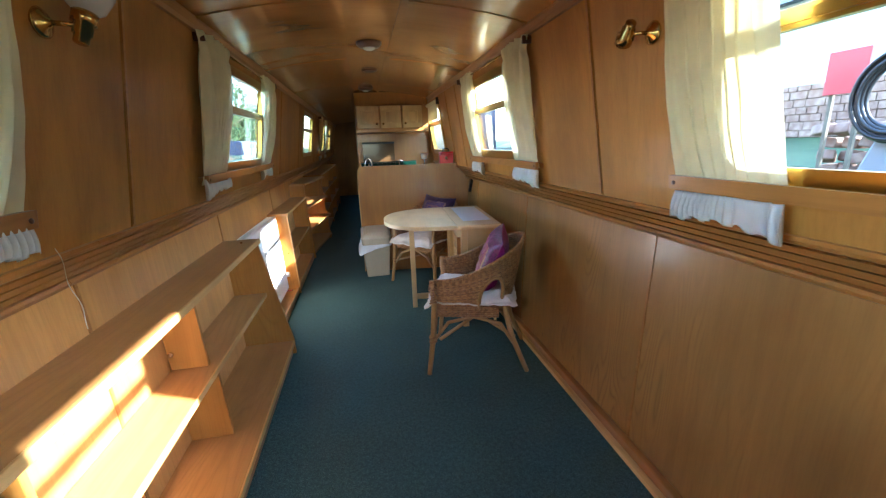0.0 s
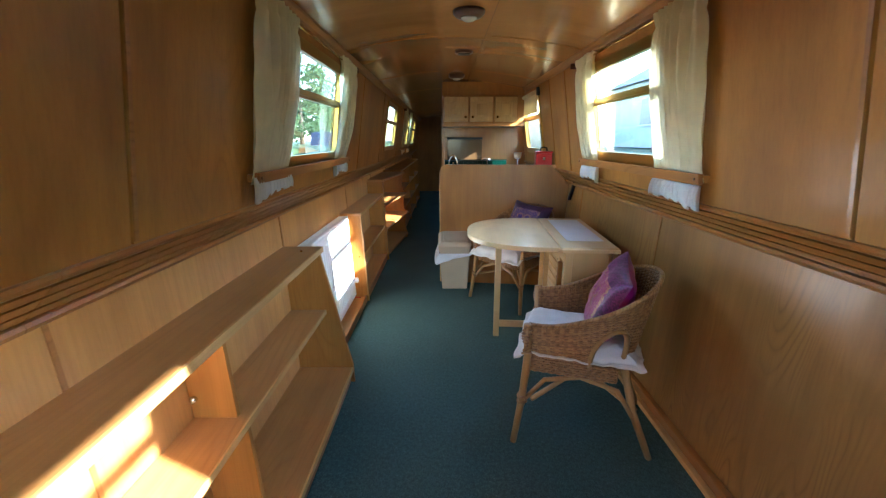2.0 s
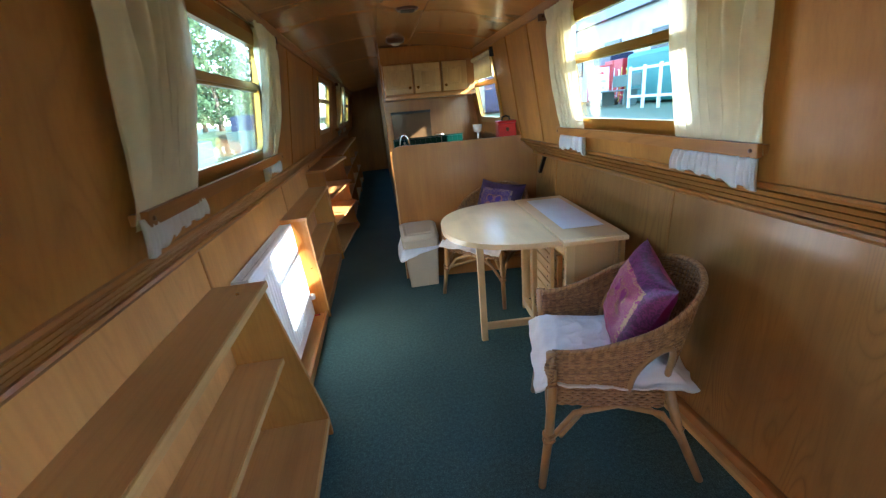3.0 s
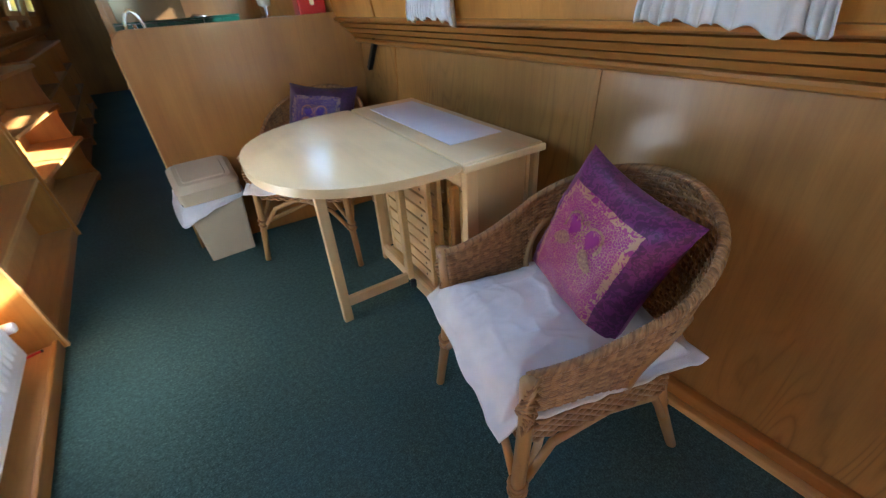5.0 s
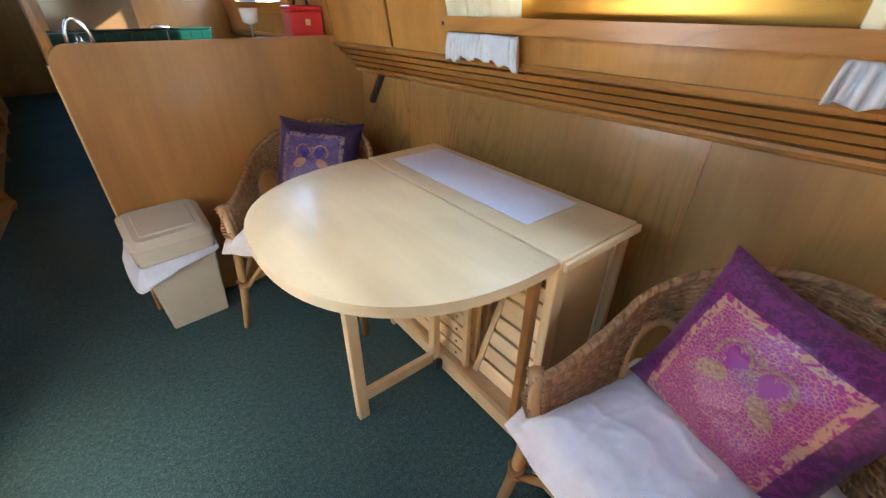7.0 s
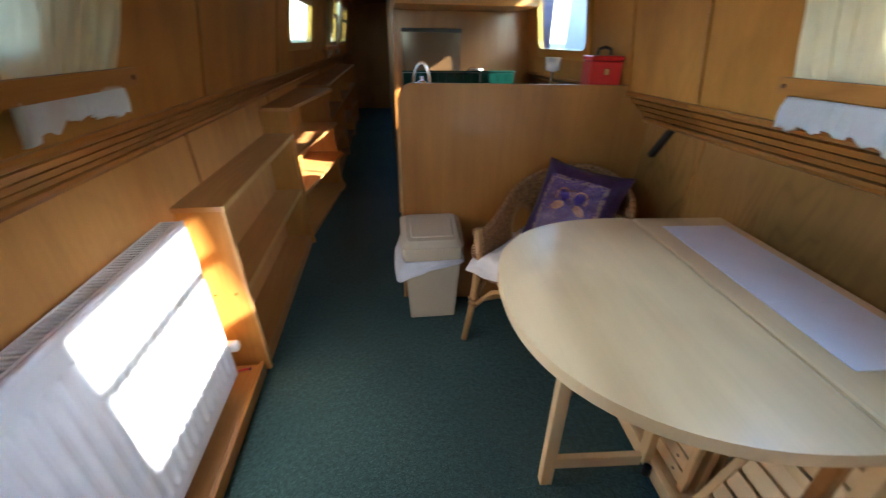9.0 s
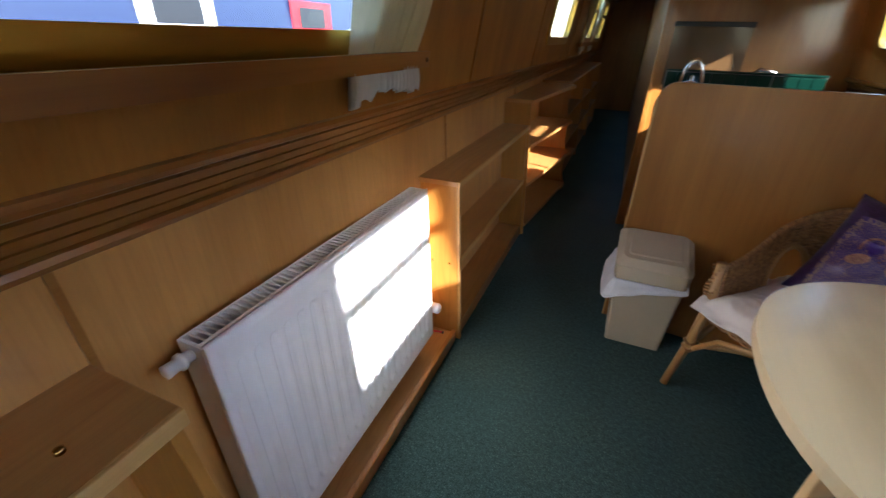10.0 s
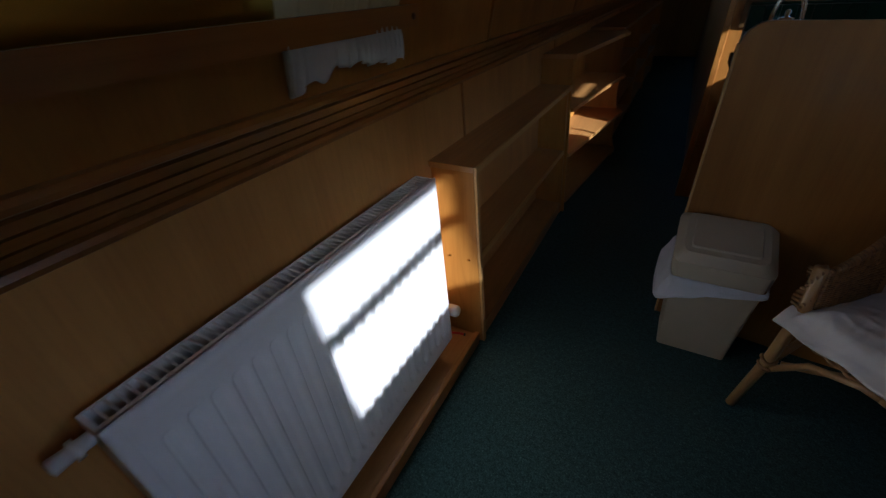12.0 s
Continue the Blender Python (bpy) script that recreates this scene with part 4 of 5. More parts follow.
def wicker_chair(m, label):
    c = base("wicker_chair", m, label, "chair", "wicker chairs")
    # woven tub: rows of weft over stakes
    S, ROWS = 136, 46
    bm = bmesh.new()
    for r in range(ROWS):
        v = 0.01 + 0.97 * r / (ROWS - 1)
        run = []
        for i in range(S + 1):
            s = -1 + 2 * i / S
            if in_hole(s, v):
                if len(run) > 2:
                    tube(run, 0.0034, 5, bm=bm)
                run = []
                continue
            run.append(tub(s, v, 0.0030 * (1 if (i // 2 + r) % 2 else -1)))
        if len(run) > 2:
            tube(run, 0.0034, 5, bm=bm)
    part("weave", bm, WICKER, c, smooth=True)
    for i in range(0, S + 1, 2):
        s = -1 + 2 * (i + 0.5) / S
        if s > 1:
            continue
        vs = [v / 12 for v in range(13) if not in_hole(s, v / 12)]
        if len(vs) > 1:
            part("stake", tube([tub(s, v) for v in vs], 0.0036, 5), WICKER, c, smooth=True)
    # braided rim
    bm = bmesh.new()
    N = 480
    core = [tub(-1 + 2 * i / 60, 1.0) for i in range(61)]
    tube(core, 0.0055, 8, bm=bm)
    for ph in range(4):
        pts = []
        for i in range(N + 1):
            s = -1 + 2 * i / N
            p = tub(s, 1.0)
            o = (tub(s, 1.0, 0.01) - p).normalized()
            t = 2 * math.pi * (i / N * 52 + ph / 4)
            pts.append(p + o * 0.0075 * math.cos(t) + Vector((0, 0, 0.0065)) * math.sin(t))
        tube(pts, 0.0042, 5, bm=bm)
    part("rim", bm, WICKER, c, "braided rim", True)
    # bound arches round the two side openings
    for sg in (-1, 1):
        bm = bmesh.new()
        pts = []
        for i in range(21):
            t = math.pi * i / 20
            a = 0.46 + 0.138 * math.cos(t)
            pts.append(tub(sg * a, 0.65 * math.sin(t) ** 0.8))
        tube(pts, 0.011, 8, bm=bm)
        part("arch", bm, CANE, c, smooth=True)
    # seat
    def seat(u, v):
        s = 2 * u - 1
        x, y = path_u(s, 0)
        return Vector((x * (1 - v) + 0.0 * v, y * (1 - v) + 0.05 * v, 0.405 + 0.004 * math.sin(60 * u) * (1 - v)))
    part("seat", grid(seat, 60, 8, both=0.012), WICKER, c)
    pts = []
    for r in range(7):
        for i in (range(41) if r % 2 else range(40, -1, -1)):
            x = -0.222 + 0.444 * i / 40
            pts.append(Vector((x, 0.238 + 0.012 * math.cos(x * 7) + 0.0035 * (1 if (i // 2 + r) % 2 else -1), 0.338 + 0.0105 * r)))
    part("apron", tube(pts, 0.0056, 5), WICKER, c, "woven front apron", True)
    for sg in (-1, 1):
        pts = [Vector((sg * (0.226 + 0.003 * (1 if (i + r) % 2 else -1)), 0.23 - 0.34 * i / 20, 0.35 + 0.0105 * r)) for r in range(6) for i in (range(21) if r % 2 else range(20, -1, -1))]
        part("apron", tube(pts, 0.0056, 5), WICKER, c, smooth=True)
    # legs
    for sg in (-1, 1):
        part("leg", tube([(sg * 0.240, 0.252, 0.562), (sg * 0.232, 0.245, 0.42), (sg * 0.240, 0.258, 0.22), (sg * 0.262, 0.285, 0.0)], [0.016, 0.0165, 0.0165, 0.014], 10), CANE, c, smooth=True)
        part("leg", tube([(sg * 0.17, -0.14, 0.40), (sg * 0.182, -0.19, 0.2), (sg * 0.195, -0.272, 0.0)], [0.0165, 0.0165, 0.014], 10), CANE, c, smooth=True)
        # bindings where the braces meet the front legs
        for z in (0.20, 0.225):
            part("binding", tube([Vector((sg * 0.240, 0.258, z)) + Vector((0.0185 * math.cos(t), 0.0185 * math.sin(t), 0.004 * math.sin(2 * t))) for t in [2 * math.pi * k / 12 for k in range(12)]], 0.006, 5, True), WICKER, c, smooth=True)
        part("wrap", tube([Vector((sg * 0.243, 0.250, 0.43 + 0.0052 * k)) + Vector((0.0195 * math.cos(2.2 * k), 0.0195 * math.sin(2.2 * k), 0)) for k in range(26)], 0.0055, 5), WICKER, c, smooth=True)
        # bowed braces
        part("brace", tube([(sg * 0.240, 0.255, 0.20), (sg * 0.225, 0.17, 0.31), (sg * 0.22, 0.03, 0.345), (sg * 0.205, -0.12, 0.30), (sg * 0.186, -0.215, 0.14)], 0.0105, 8), CANE, c, smooth=True)
        part("brace", tube([(sg * 0.240, 0.255, 0.18), (sg * 0.15, 0.252, 0.29), (sg * 0.04, 0.25, 0.335), (0.0, 0.25, 0.338)], 0.0105, 8), CANE, c, smooth=True)
    part("stretcher", tube([(0.225, 0.22, 0.205), (0.0, 0.0, 0.255), (-0.19, -0.20, 0.215)], 0.0105, 8), CANE, c, smooth=True)
    part("stretcher", tube([(-0.225, 0.22, 0.205), (0.0, 0.0, 0.275), (0.19, -0.20, 0.215)], 0.0105, 8), CANE, c, smooth=True)
    return c


CHAIR1 = pose(0.485, 2.125, 0, 0, 0, 72.5)
CHAIR2 = pose(0.437, 3.686, 0, 0, 0, 133.0)
wicker_chair(CHAIR1, "honey-coloured wicker tub chair with a braided rim beside the wall")
wicker_chair(CHAIR2, "honey-coloured wicker tub chair tucked in behind the table")


def seat_cushion(m, label, w=0.29, d=0.30, droop=0.03):
    c = base("seat_cushion", m, label, "cushion", "seat cushions")

    def top(u, v):
        x, y = (2 * u - 1), (2 * v - 1)
        e = max(abs(x), abs(y))
        q = max(0.0, 1 - max(abs(x) / 0.88, abs(y) / 0.88) ** 3)
        puff = 0.056 * q ** 0.6
        a, b = x + 0.25 * noise.noise(Vector((x * 1.5, y * 1.5, 1))), y + 0.25 * noise.noise(Vector((x * 1.5, y * 1.5, 5)))
        ridge = (1 - abs(noise.noise(Vector((a * 2.0, b * 4.5, w * 40))))) ** 6
        ridge2 = (1 - abs(noise.noise(Vector((a * 5.0, b * 2.2, w * 20 + 3))))) ** 7
        nz = 0.012 * noise.noise(Vector((x * 1.8, y * 1.8, w * 40))) + (0.0055 * ridge + 0.004 * ridge2) * (0.35 + 0.65 * q)
        flap = 0.018 * max(0, e - 0.8) / 0.2 * noise.noise(Vector((x * 5, y * 5, 9)))
        lip = -droop * max(0, (y - 0.82) / 0.18)
        wob = 0.012 * noise.noise(Vector((x * 3, y * 3, 7)))
        return Vector((w * x + wob * (1 if e > 0.9 else 0.3), d * y + wob, 0.012 + puff + nz * (1 if e < 0.9 else 0.5) + flap + lip))

    part("cover", grid(top, 96, 96, both=0.006), WHITE_CLOTH, c, smooth=True)
    return c


seat_cushion(CHAIR1 @ pose(0.012, 0.045, 0.412), "crumpled white cotton seat cushion on the wicker chair", 0.245, 0.258)
seat_cushion(CHAIR2 @ pose(0.0, 0.065, 0.412), "white cotton seat cushion on the tucked-in chair", 0.25, 0.25)


def pillow(m, silk, plain, label):
    p = base("throw_pillow", m, label, "pillow", "throw pillows")
    H = 0.186

    def surf(x, y, sgn):
        e = (1 - abs(x) ** 2.6) * (1 - abs(y) ** 2.6)
        pinch = 1 - 0.10 * (1 - x * x) * abs(y) ** 3
        pinch2 = 1 - 0.10 * (1 - y * y) * abs(x) ** 3
        z = sgn * 0.075 * max(0, e) ** 0.55
        z += (0.007 * noise.noise(Vector((x * 2.4, y * 2.4, sgn + H))) + 0.006 * (1 - abs(noise.noise(Vector((x * 2, y * 3.2, 2 * sgn))))) ** 7) * (1 - max(abs(x), abs(y)) ** 8)
        return Vector((H * x * pinch2, H * y * pinch, z))

    bm = bmesh.new()
    grid(lambda u, v: surf(2 * u - 1, 2 * v - 1, 1), 36, 36, bm)
    part("front_cover", bm, silk, p, smooth=True)
    part("back_cover", grid(lambda u, v: surf(2 * u - 1, 2 * v - 1, -1), 36, 36), plain, p, smooth=True)

    def patch(fn, nu, nv, material, lift):
        def at(u, v):
            x, y = fn(u, v)
            return surf(x, y, 1) + Vector((0, 0, lift))
        part("motif", grid(at, nu, nv), material, p, smooth=True)

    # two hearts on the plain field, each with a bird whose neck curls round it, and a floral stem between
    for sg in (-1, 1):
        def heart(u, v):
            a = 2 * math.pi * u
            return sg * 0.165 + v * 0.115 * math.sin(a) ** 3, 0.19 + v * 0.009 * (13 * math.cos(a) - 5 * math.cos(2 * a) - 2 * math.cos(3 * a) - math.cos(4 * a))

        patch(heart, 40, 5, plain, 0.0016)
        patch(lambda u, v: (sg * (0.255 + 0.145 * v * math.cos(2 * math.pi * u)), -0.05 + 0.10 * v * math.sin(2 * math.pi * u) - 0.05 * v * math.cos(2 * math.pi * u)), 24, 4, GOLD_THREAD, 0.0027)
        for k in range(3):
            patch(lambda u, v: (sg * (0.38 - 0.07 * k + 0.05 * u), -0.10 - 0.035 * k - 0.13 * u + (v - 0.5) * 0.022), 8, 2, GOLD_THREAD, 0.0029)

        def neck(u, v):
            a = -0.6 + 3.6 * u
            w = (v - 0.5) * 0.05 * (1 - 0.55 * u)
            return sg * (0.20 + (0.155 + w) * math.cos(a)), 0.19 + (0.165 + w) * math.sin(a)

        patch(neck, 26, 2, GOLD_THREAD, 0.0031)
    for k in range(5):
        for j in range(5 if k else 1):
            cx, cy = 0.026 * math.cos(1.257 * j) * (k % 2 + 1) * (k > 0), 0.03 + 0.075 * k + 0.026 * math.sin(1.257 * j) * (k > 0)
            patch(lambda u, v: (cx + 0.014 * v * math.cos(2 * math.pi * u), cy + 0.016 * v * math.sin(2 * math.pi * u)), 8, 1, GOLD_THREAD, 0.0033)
    return p


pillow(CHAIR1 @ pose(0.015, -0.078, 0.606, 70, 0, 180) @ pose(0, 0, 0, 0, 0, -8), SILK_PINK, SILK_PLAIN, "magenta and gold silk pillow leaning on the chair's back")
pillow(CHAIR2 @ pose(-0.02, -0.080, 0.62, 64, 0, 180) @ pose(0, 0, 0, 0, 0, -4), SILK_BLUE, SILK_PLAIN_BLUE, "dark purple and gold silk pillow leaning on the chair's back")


# ---- bin ----
def bin_():
    b = base("pedal_bin", pose(-0.077, 3.955, 0.0), "beige plastic bin with a hinged lid and a white liner showing", "bin")

    def shell(w0, d0, w1, d1, z0, z1, r, bm, rows=4):
        rings = []
        for i in range(rows + 1):
            t = i / rows
            w, d = w0 + (w1 - w0) * t, d0 + (d1 - d0) * t
            rings.append([bm.verts.new((x, y, z0 + (z1 - z0) * t)) for x, y in rounded(-w, w, -d, d, r, 4)])
        for a, c in zip(rings, rings[1:]):
            for i in range(len(a)):
                j = (i + 1) % len(a)
                bm.faces.new((a[i], a[j], c[j], c[i]))
        bm.faces.new(rings[0][::-1])
        bm.faces.new(rings[-1])
        return bm

    part("body", shell(0.112, 0.082, 0.135, 0.096, 0.0, 0.352, 0.012, bmesh.new()), BEIGE, b)
    slope = Matrix.Identity(4)
    slope[2][1], slope[2][3] = 0.40, 0.044

    def raised(bm):
        return moved(bm, slope)

    lid = part("lid", raised(shell(0.142, 0.102, 0.146, 0.105, 0.340, 0.395, 0.025, bmesh.new(), 2)), BEIGE, b)
    part("lid_top", raised(shell(0.145, 0.104, 0.120, 0.082, 0.3955, 0.418, 0.025, bmesh.new(), 3)), BEIGE, lid)
    part("flap", raised(shell(0.100, 0.064, 0.096, 0.060, 0.4185, 0.423, 0.012, bmesh.new(), 1)), BEIGE, lid)

    def skirt(u, v):
        pts = rounded(-0.139, 0.139, -0.099, 0.099, 0.02, 6)
        t = u * len(pts)
        i = int(t) % len(pts)
        a, c = Vector((*pts[i], 0)), Vector((*pts[(i + 1) % len(pts)], 0))
        q = a.lerp(c, t - int(t))
        n = q.normalized()
        ang = math.atan2(q.y, q.x)
        k = min(1.0, max(0.0, 0.5 - q.x / 0.26)) ** 2
        drop = 0.022 + 0.085 * k * (0.8 + 0.2 * math.cos(ang + 2.4)) + 0.012 * noise.noise(Vector((4 * math.cos(ang), 4 * math.sin(ang), 1.0)))
        fold = noise.noise(Vector((7 * math.cos(ang), 7 * math.sin(ang), 2.5 * v))) + 0.6 * (1 - abs(noise.noise(Vector((11 * math.cos(ang), 11 * math.sin(ang), v + 3))))) ** 5
        wave = (0.012 + 0.030 * k) * v ** 0.8 + 0.008 * fold * math.sin(math.pi * min(1, v + 0.1))
        return q + n * wave + Vector((0, 0, 0.362 + 0.3 * q.y - drop * v + 0.008 * k * (v > 0.88)))

    part("liner", grid(skirt, 200, 14, both=0.0012), LINER, b, "crumpled white bin liner", True)


bin_()


# ---- curtains, poles and rails ----
def curtain(side, y0, y1, gather0, gather1, label, seed):
    """A pleated curtain from the pole to behind the rail; gather: its width behind the rail."""
    c = base("curtain", pose(*on_wall(side, (y0 + y1) / 2, ZU)), label, "curtain", "cream curtains")
    o = on_wall(side, (y0 + y1) / 2, ZU)
    folds = 7 + 0.5 * (seed % 2)
    mid = (y0 + y1) / 2

    def hang(u, v):
        z = 1.765 - 0.62 * v
        pinch = 1 - 0.12 * math.exp(-((v - 0.085) / 0.05) ** 2) + 0.05 * max(0, 1 - v / 0.05) + 0.02 * math.sin(math.pi * v) ** 2
        a = y0 + (gather0 - y0) * v ** 1.5
        b = y1 + (gather1 - y1) * v ** 1.5
        w = u + 0.055 * math.sin(6.3 * u + seed * 1.7) + 0.05 * math.sin(2.6 * v + 3 * u + seed) + 0.02 * noise.noise(Vector((u * 3, v * 2, seed)))
        y = a + (b - a) * u + 0.010 * math.sin(2 * math.pi * folds * w + 1.2) * math.sin(math.pi * u)
        y = mid + (y - mid) * pinch + 0.003 * noise.noise(Vector((v * 5, seed, u * 2)))
        amp = min(1.0, 0.25 + 5 * u, 0.25 + 5 * (1 - u)) * 0.037 * (0.55 + 0.45 * math.sin(3.1 * u + 2.0 * v + seed)) * (0.45 + 0.75 * math.sin(math.pi * min(1, v * 0.85 + 0.12))) * (1 - 0.9 * v ** 4)
        off = 0.038 + 0.014 * math.sin(math.pi * v) - 0.012 * v ** 3 + amp * math.sin(2 * math.pi * folds * w) + 0.35 * amp * math.sin(4 * math.pi * folds * w + 2 * v + seed)
        off += 0.004 * noise.noise(Vector((u * 9, v * 7, seed)))
        if v < 0.10:
            off += 0.006 * math.sin(2 * math.pi * folds * 2.5 * u) * math.sin(math.pi * v / 0.10) - 0.006
        return on_wall(side, y, z, max(off, 0.006) if v < 0.96 else min(max(off, 0.006), 0.029)) - o

    part("drape", grid(hang, 130, 44), CURTAIN, c, smooth=True)

    def frill(u, v):
        z = (1.135 if side > 0 else 1.170) - ((0.076 if side > 0 else 0.072) + 0.010 * math.sin(5 * u + seed) + 0.006 * math.sin(31 * u) + 0.010 * noise.noise(Vector((u * 6, seed, side)))) * v
        y = gather0 + (gather1 - gather0) * u
        y = (gather0 + gather1) / 2 + (y - (gather0 + gather1) / 2) * (0.98 + 0.05 * v)
        k = (folds + 7) * (u + 0.12 * math.sin(5 * u + seed) + 0.03 * math.sin(11 * u))
        puff = abs(math.sin(math.pi * k)) ** 0.6
        off = 0.026 + 0.010 * v + (0.008 + 0.018 * math.sin(math.pi * (0.15 + 0.6 * v))) * puff * (0.7 + 0.3 * math.sin(7 * u + seed))
        return on_wall(side, y, z - 0.006 * v * (1 - puff), off) - o

    part("frill", grid(frill, 150, 10, both=0.0012), FRILL, c, "white frilled hem below the rail", True)


def curtain_rail(side, y0, y1):
    r = base("curtain_rail", pose(*on_wall(side, y0, 1.16)), "oak rail that holds the curtains to the wall", "rail", "oak curtain rails")
    o = on_wall(side, y0, 1.16)
    r.location.z += 0.008 if side < 0 else 0.0
    bm = bmesh.new()
    prism([(p.x - o.x, p.z - o.z) for p in (on_wall(side, 0, 1.14, 0.032), on_wall(side, 0, 1.14, 0.050), on_wall(side, 0, 1.178, 0.050), on_wall(side, 0, 1.178, 0.032))], "y", 0.0, y1 - y0, bm, 0.003)
    part("bar", bm, OAK_LONG, r)
    for y in (0.012, y1 - y0 - 0.032):
        bm = bmesh.new()
        s = sorted((on_wall(side, 0, 1.158, 0.001).x - o.x, on_wall(side, 0, 1.158, 0.0315).x - o.x))
        part("block", block(s[0], s[1], y, y + 0.02, -0.016, 0.012, 0.002), OAK_LONG, r)
        part("screw", moved(lathe([(0.006, 0), (0.006, 0.002), (0.003, 0.003)], 10), pose(on_wall(side, 0, 1.158, 0.0505).x - o.x, y + 0.01, -0.002, 0, -90 * side, 0)), BROWN_LAMP, r, smooth=True)


def curtain_pole(side, y0, y1):
    p = base("curtain_pole", pose(*on_wall(side, y0, 1.748)), "thin dark curtain rod over the window", "rod", "curtain rods")
    o = on_wall(side, y0, 1.748)
    part("rod", tube([on_wall(side, y, 1.748, 0.021) - o for y in (y0, y1)], 0.005, 8), BRASS, p, smooth=True)
    for y in (y0 + 0.004, y1 - 0.018):
        a, b = sorted((on_wall(side, 0, 1.748, 0.0005).x - o.x, on_wall(side, 0, 1.748, 0.045).x - o.x))
        part("end_bracket", block(a, b, y - y0, y - y0 + 0.014, -0.02, 0.014, 0.003), BROWN_LAMP, p, "dark rod bracket")


for side, y0, y1, near, far in (
    (1, 1.88, 3.19, (1.855, 2.20, 1.885, 2.225), (2.85, 3.16, 2.885, 3.165)),
    (1, -0.32, 0.943, (-0.30, 0.0, -0.28, 0.015), (0.645, 0.945, 0.61, 0.935)),
    (-1, 1.885, 3.30, (1.845, 2.245, 1.87, 2.20), (2.95, 3.36, 2.95, 3.24)),
    (-1, 6.95, 8.25, (7.0, 7.26, 7.02, 7.275), (7.95, 8.22, 7.94, 8.20)),
    (-1, -0.42, 0.893, (-0.40, -0.1, -0.38, -0.085), (0.55, 0.89, 0.54, 0.88)),
):
    curtain_rail(side, y0, y1)
    curtain_pole(side, y0 - 0.02, y1 + 0.05)
    curtain(side, *near, "cream curtain drawn aside and tucked behind the rail", 1)
    curtain(side, *far, "cream curtain drawn aside at the window's edge", 2)


# ---- lamps and vent ----
def ceiling_lamp(y):
    z = ZM - 0.001
    c = base("ceiling_light", pose(CX, y, z), "round brown ceiling light with an opal lens", "light", "ceiling lights")
    part("ring", lathe([(0.040, -0.030), (0.060, -0.027), (0.074, -0.014), (0.076, 0.004)], 32), BROWN_LAMP, c, smooth=True)
    part("lens", lathe([(0.006, -0.046), (0.024, -0.043), (0.036, -0.036), (0.039, -0.0305)], 32), OPAL, c, "opal lens", True)


for y in (0.3, 2.58, 4.55):
    ceiling_lamp(y)
v = base("roof_vent", pose(CX + 0.02, 3.50, ZM - 0.001), "dark round roof vent", "vent")
part("ring", lathe([(0.045, -0.012), (0.058, -0.010), (0.064, -0.0005)], 32), BROWN_LAMP, v, smooth=True)
for i in range(4):
    part("slat", block(-0.04, 0.04, -0.033 + 0.018 * i, -0.022 + 0.018 * i, -0.017, -0.0125, 0.001), BLACK, v)


def wall_lamp(side, y, z, shade):
    o = on_wall(side, y, z)
    w = base("wall_lamp", pose(*o) @ Matrix.Scale(0.80, 4), "polished brass wall lamp on a round back plate", "lamp", "brass wall lamps")
    turn = pose(0, 0, 0, 0, -90 * side, 0)
    part("back_plate", moved(lathe([(0.040, 0.0), (0.040, 0.006), (0.032, 0.013), (0.016, 0.020), (0.009, 0.030)], 28), turn), BRASS, w, smooth=True)
    part("arm", tube([(-side * 0.026, 0, 0), (-side * 0.055, 0.008, 0.0), (-side * 0.075, 0.024, 0.0)], 0.007), BRASS, w, smooth=True)
    tilt = pose(-side * 0.085, 0.036, 0.004, -14, -side * 12, 0) if shade else pose(-side * 0.085, 0.036, 0.0, -128, -side * 22, 0)
    part("socket", moved(lathe([(0.014, -0.055), (0.019, -0.052), (0.019, -0.03), (0.024, -0.028), (0.024, 0.0), (0.031, 0.003), (0.031, 0.034), (0.027, 0.036)], 24), tilt), BRASS, w, smooth=True)
    if shade:
        part("shade", moved(lathe([(0.030, 0.0365), (0.046, 0.05), (0.056, 0.08), (0.062, 0.10), (0.058, 0.10), (0.04, 0.05)], 24), tilt), OPAL, w, "opal glass shade", True)


wall_lamp(1, 1.045, 1.575, False)
wall_lamp(-1, 1.03, 1.575, True)

# loose thread hanging from the hem
th = base("loose_thread", pose(*on_wall(-1, 0.95, 1.05)), "pulled white thread hanging from the curtain hem", "thread")
part("strand", tube([(0.042 + 0.0012 * k, 0.006 * math.sin(0.55 * k), 0.04 - 0.010 * k) for k in range(21)], 0.0009, 5), FRILL, th)


# ---- outside ----
GRASS = speckled("grass", (0.020, 0.040, 0.008), (0.045, 0.075, 0.018), 6.0)
LEAF = speckled("leaf", (0.012, 0.034, 0.006), (0.032, 0.062, 0.014), 3.0)
BARK = speckled("bark", (0.08, 0.06, 0.04), (0.16, 0.12, 0.08), 8.0)
STONE = speckled("rubble_stone", (0.16, 0.075, 0.05), (0.30, 0.19, 0.14), 9.0)
WHITE_PAINT = enamel_mat("white_paint", (0.55, 0.55, 0.55), 0.5)
RED_PAINT = enamel_mat("red_paint", (0.34, 0.014, 0.018), 0.4)
BLUE_PAINT = enamel_mat("blue_paint", (0.010, 0.015, 0.042), 0.35)
GREEN_TARP = enamel_mat("green_tarp", (0.02, 0.12, 0.09), 0.5)
SHED_WALL = speckled("weathered_render", (0.36, 0.36, 0.35), (0.46, 0.46, 0.45), 2.0)
ROOF = speckled("roof_slate", (0.06, 0.06, 0.07), (0.13, 0.13, 0.14), 4.0)

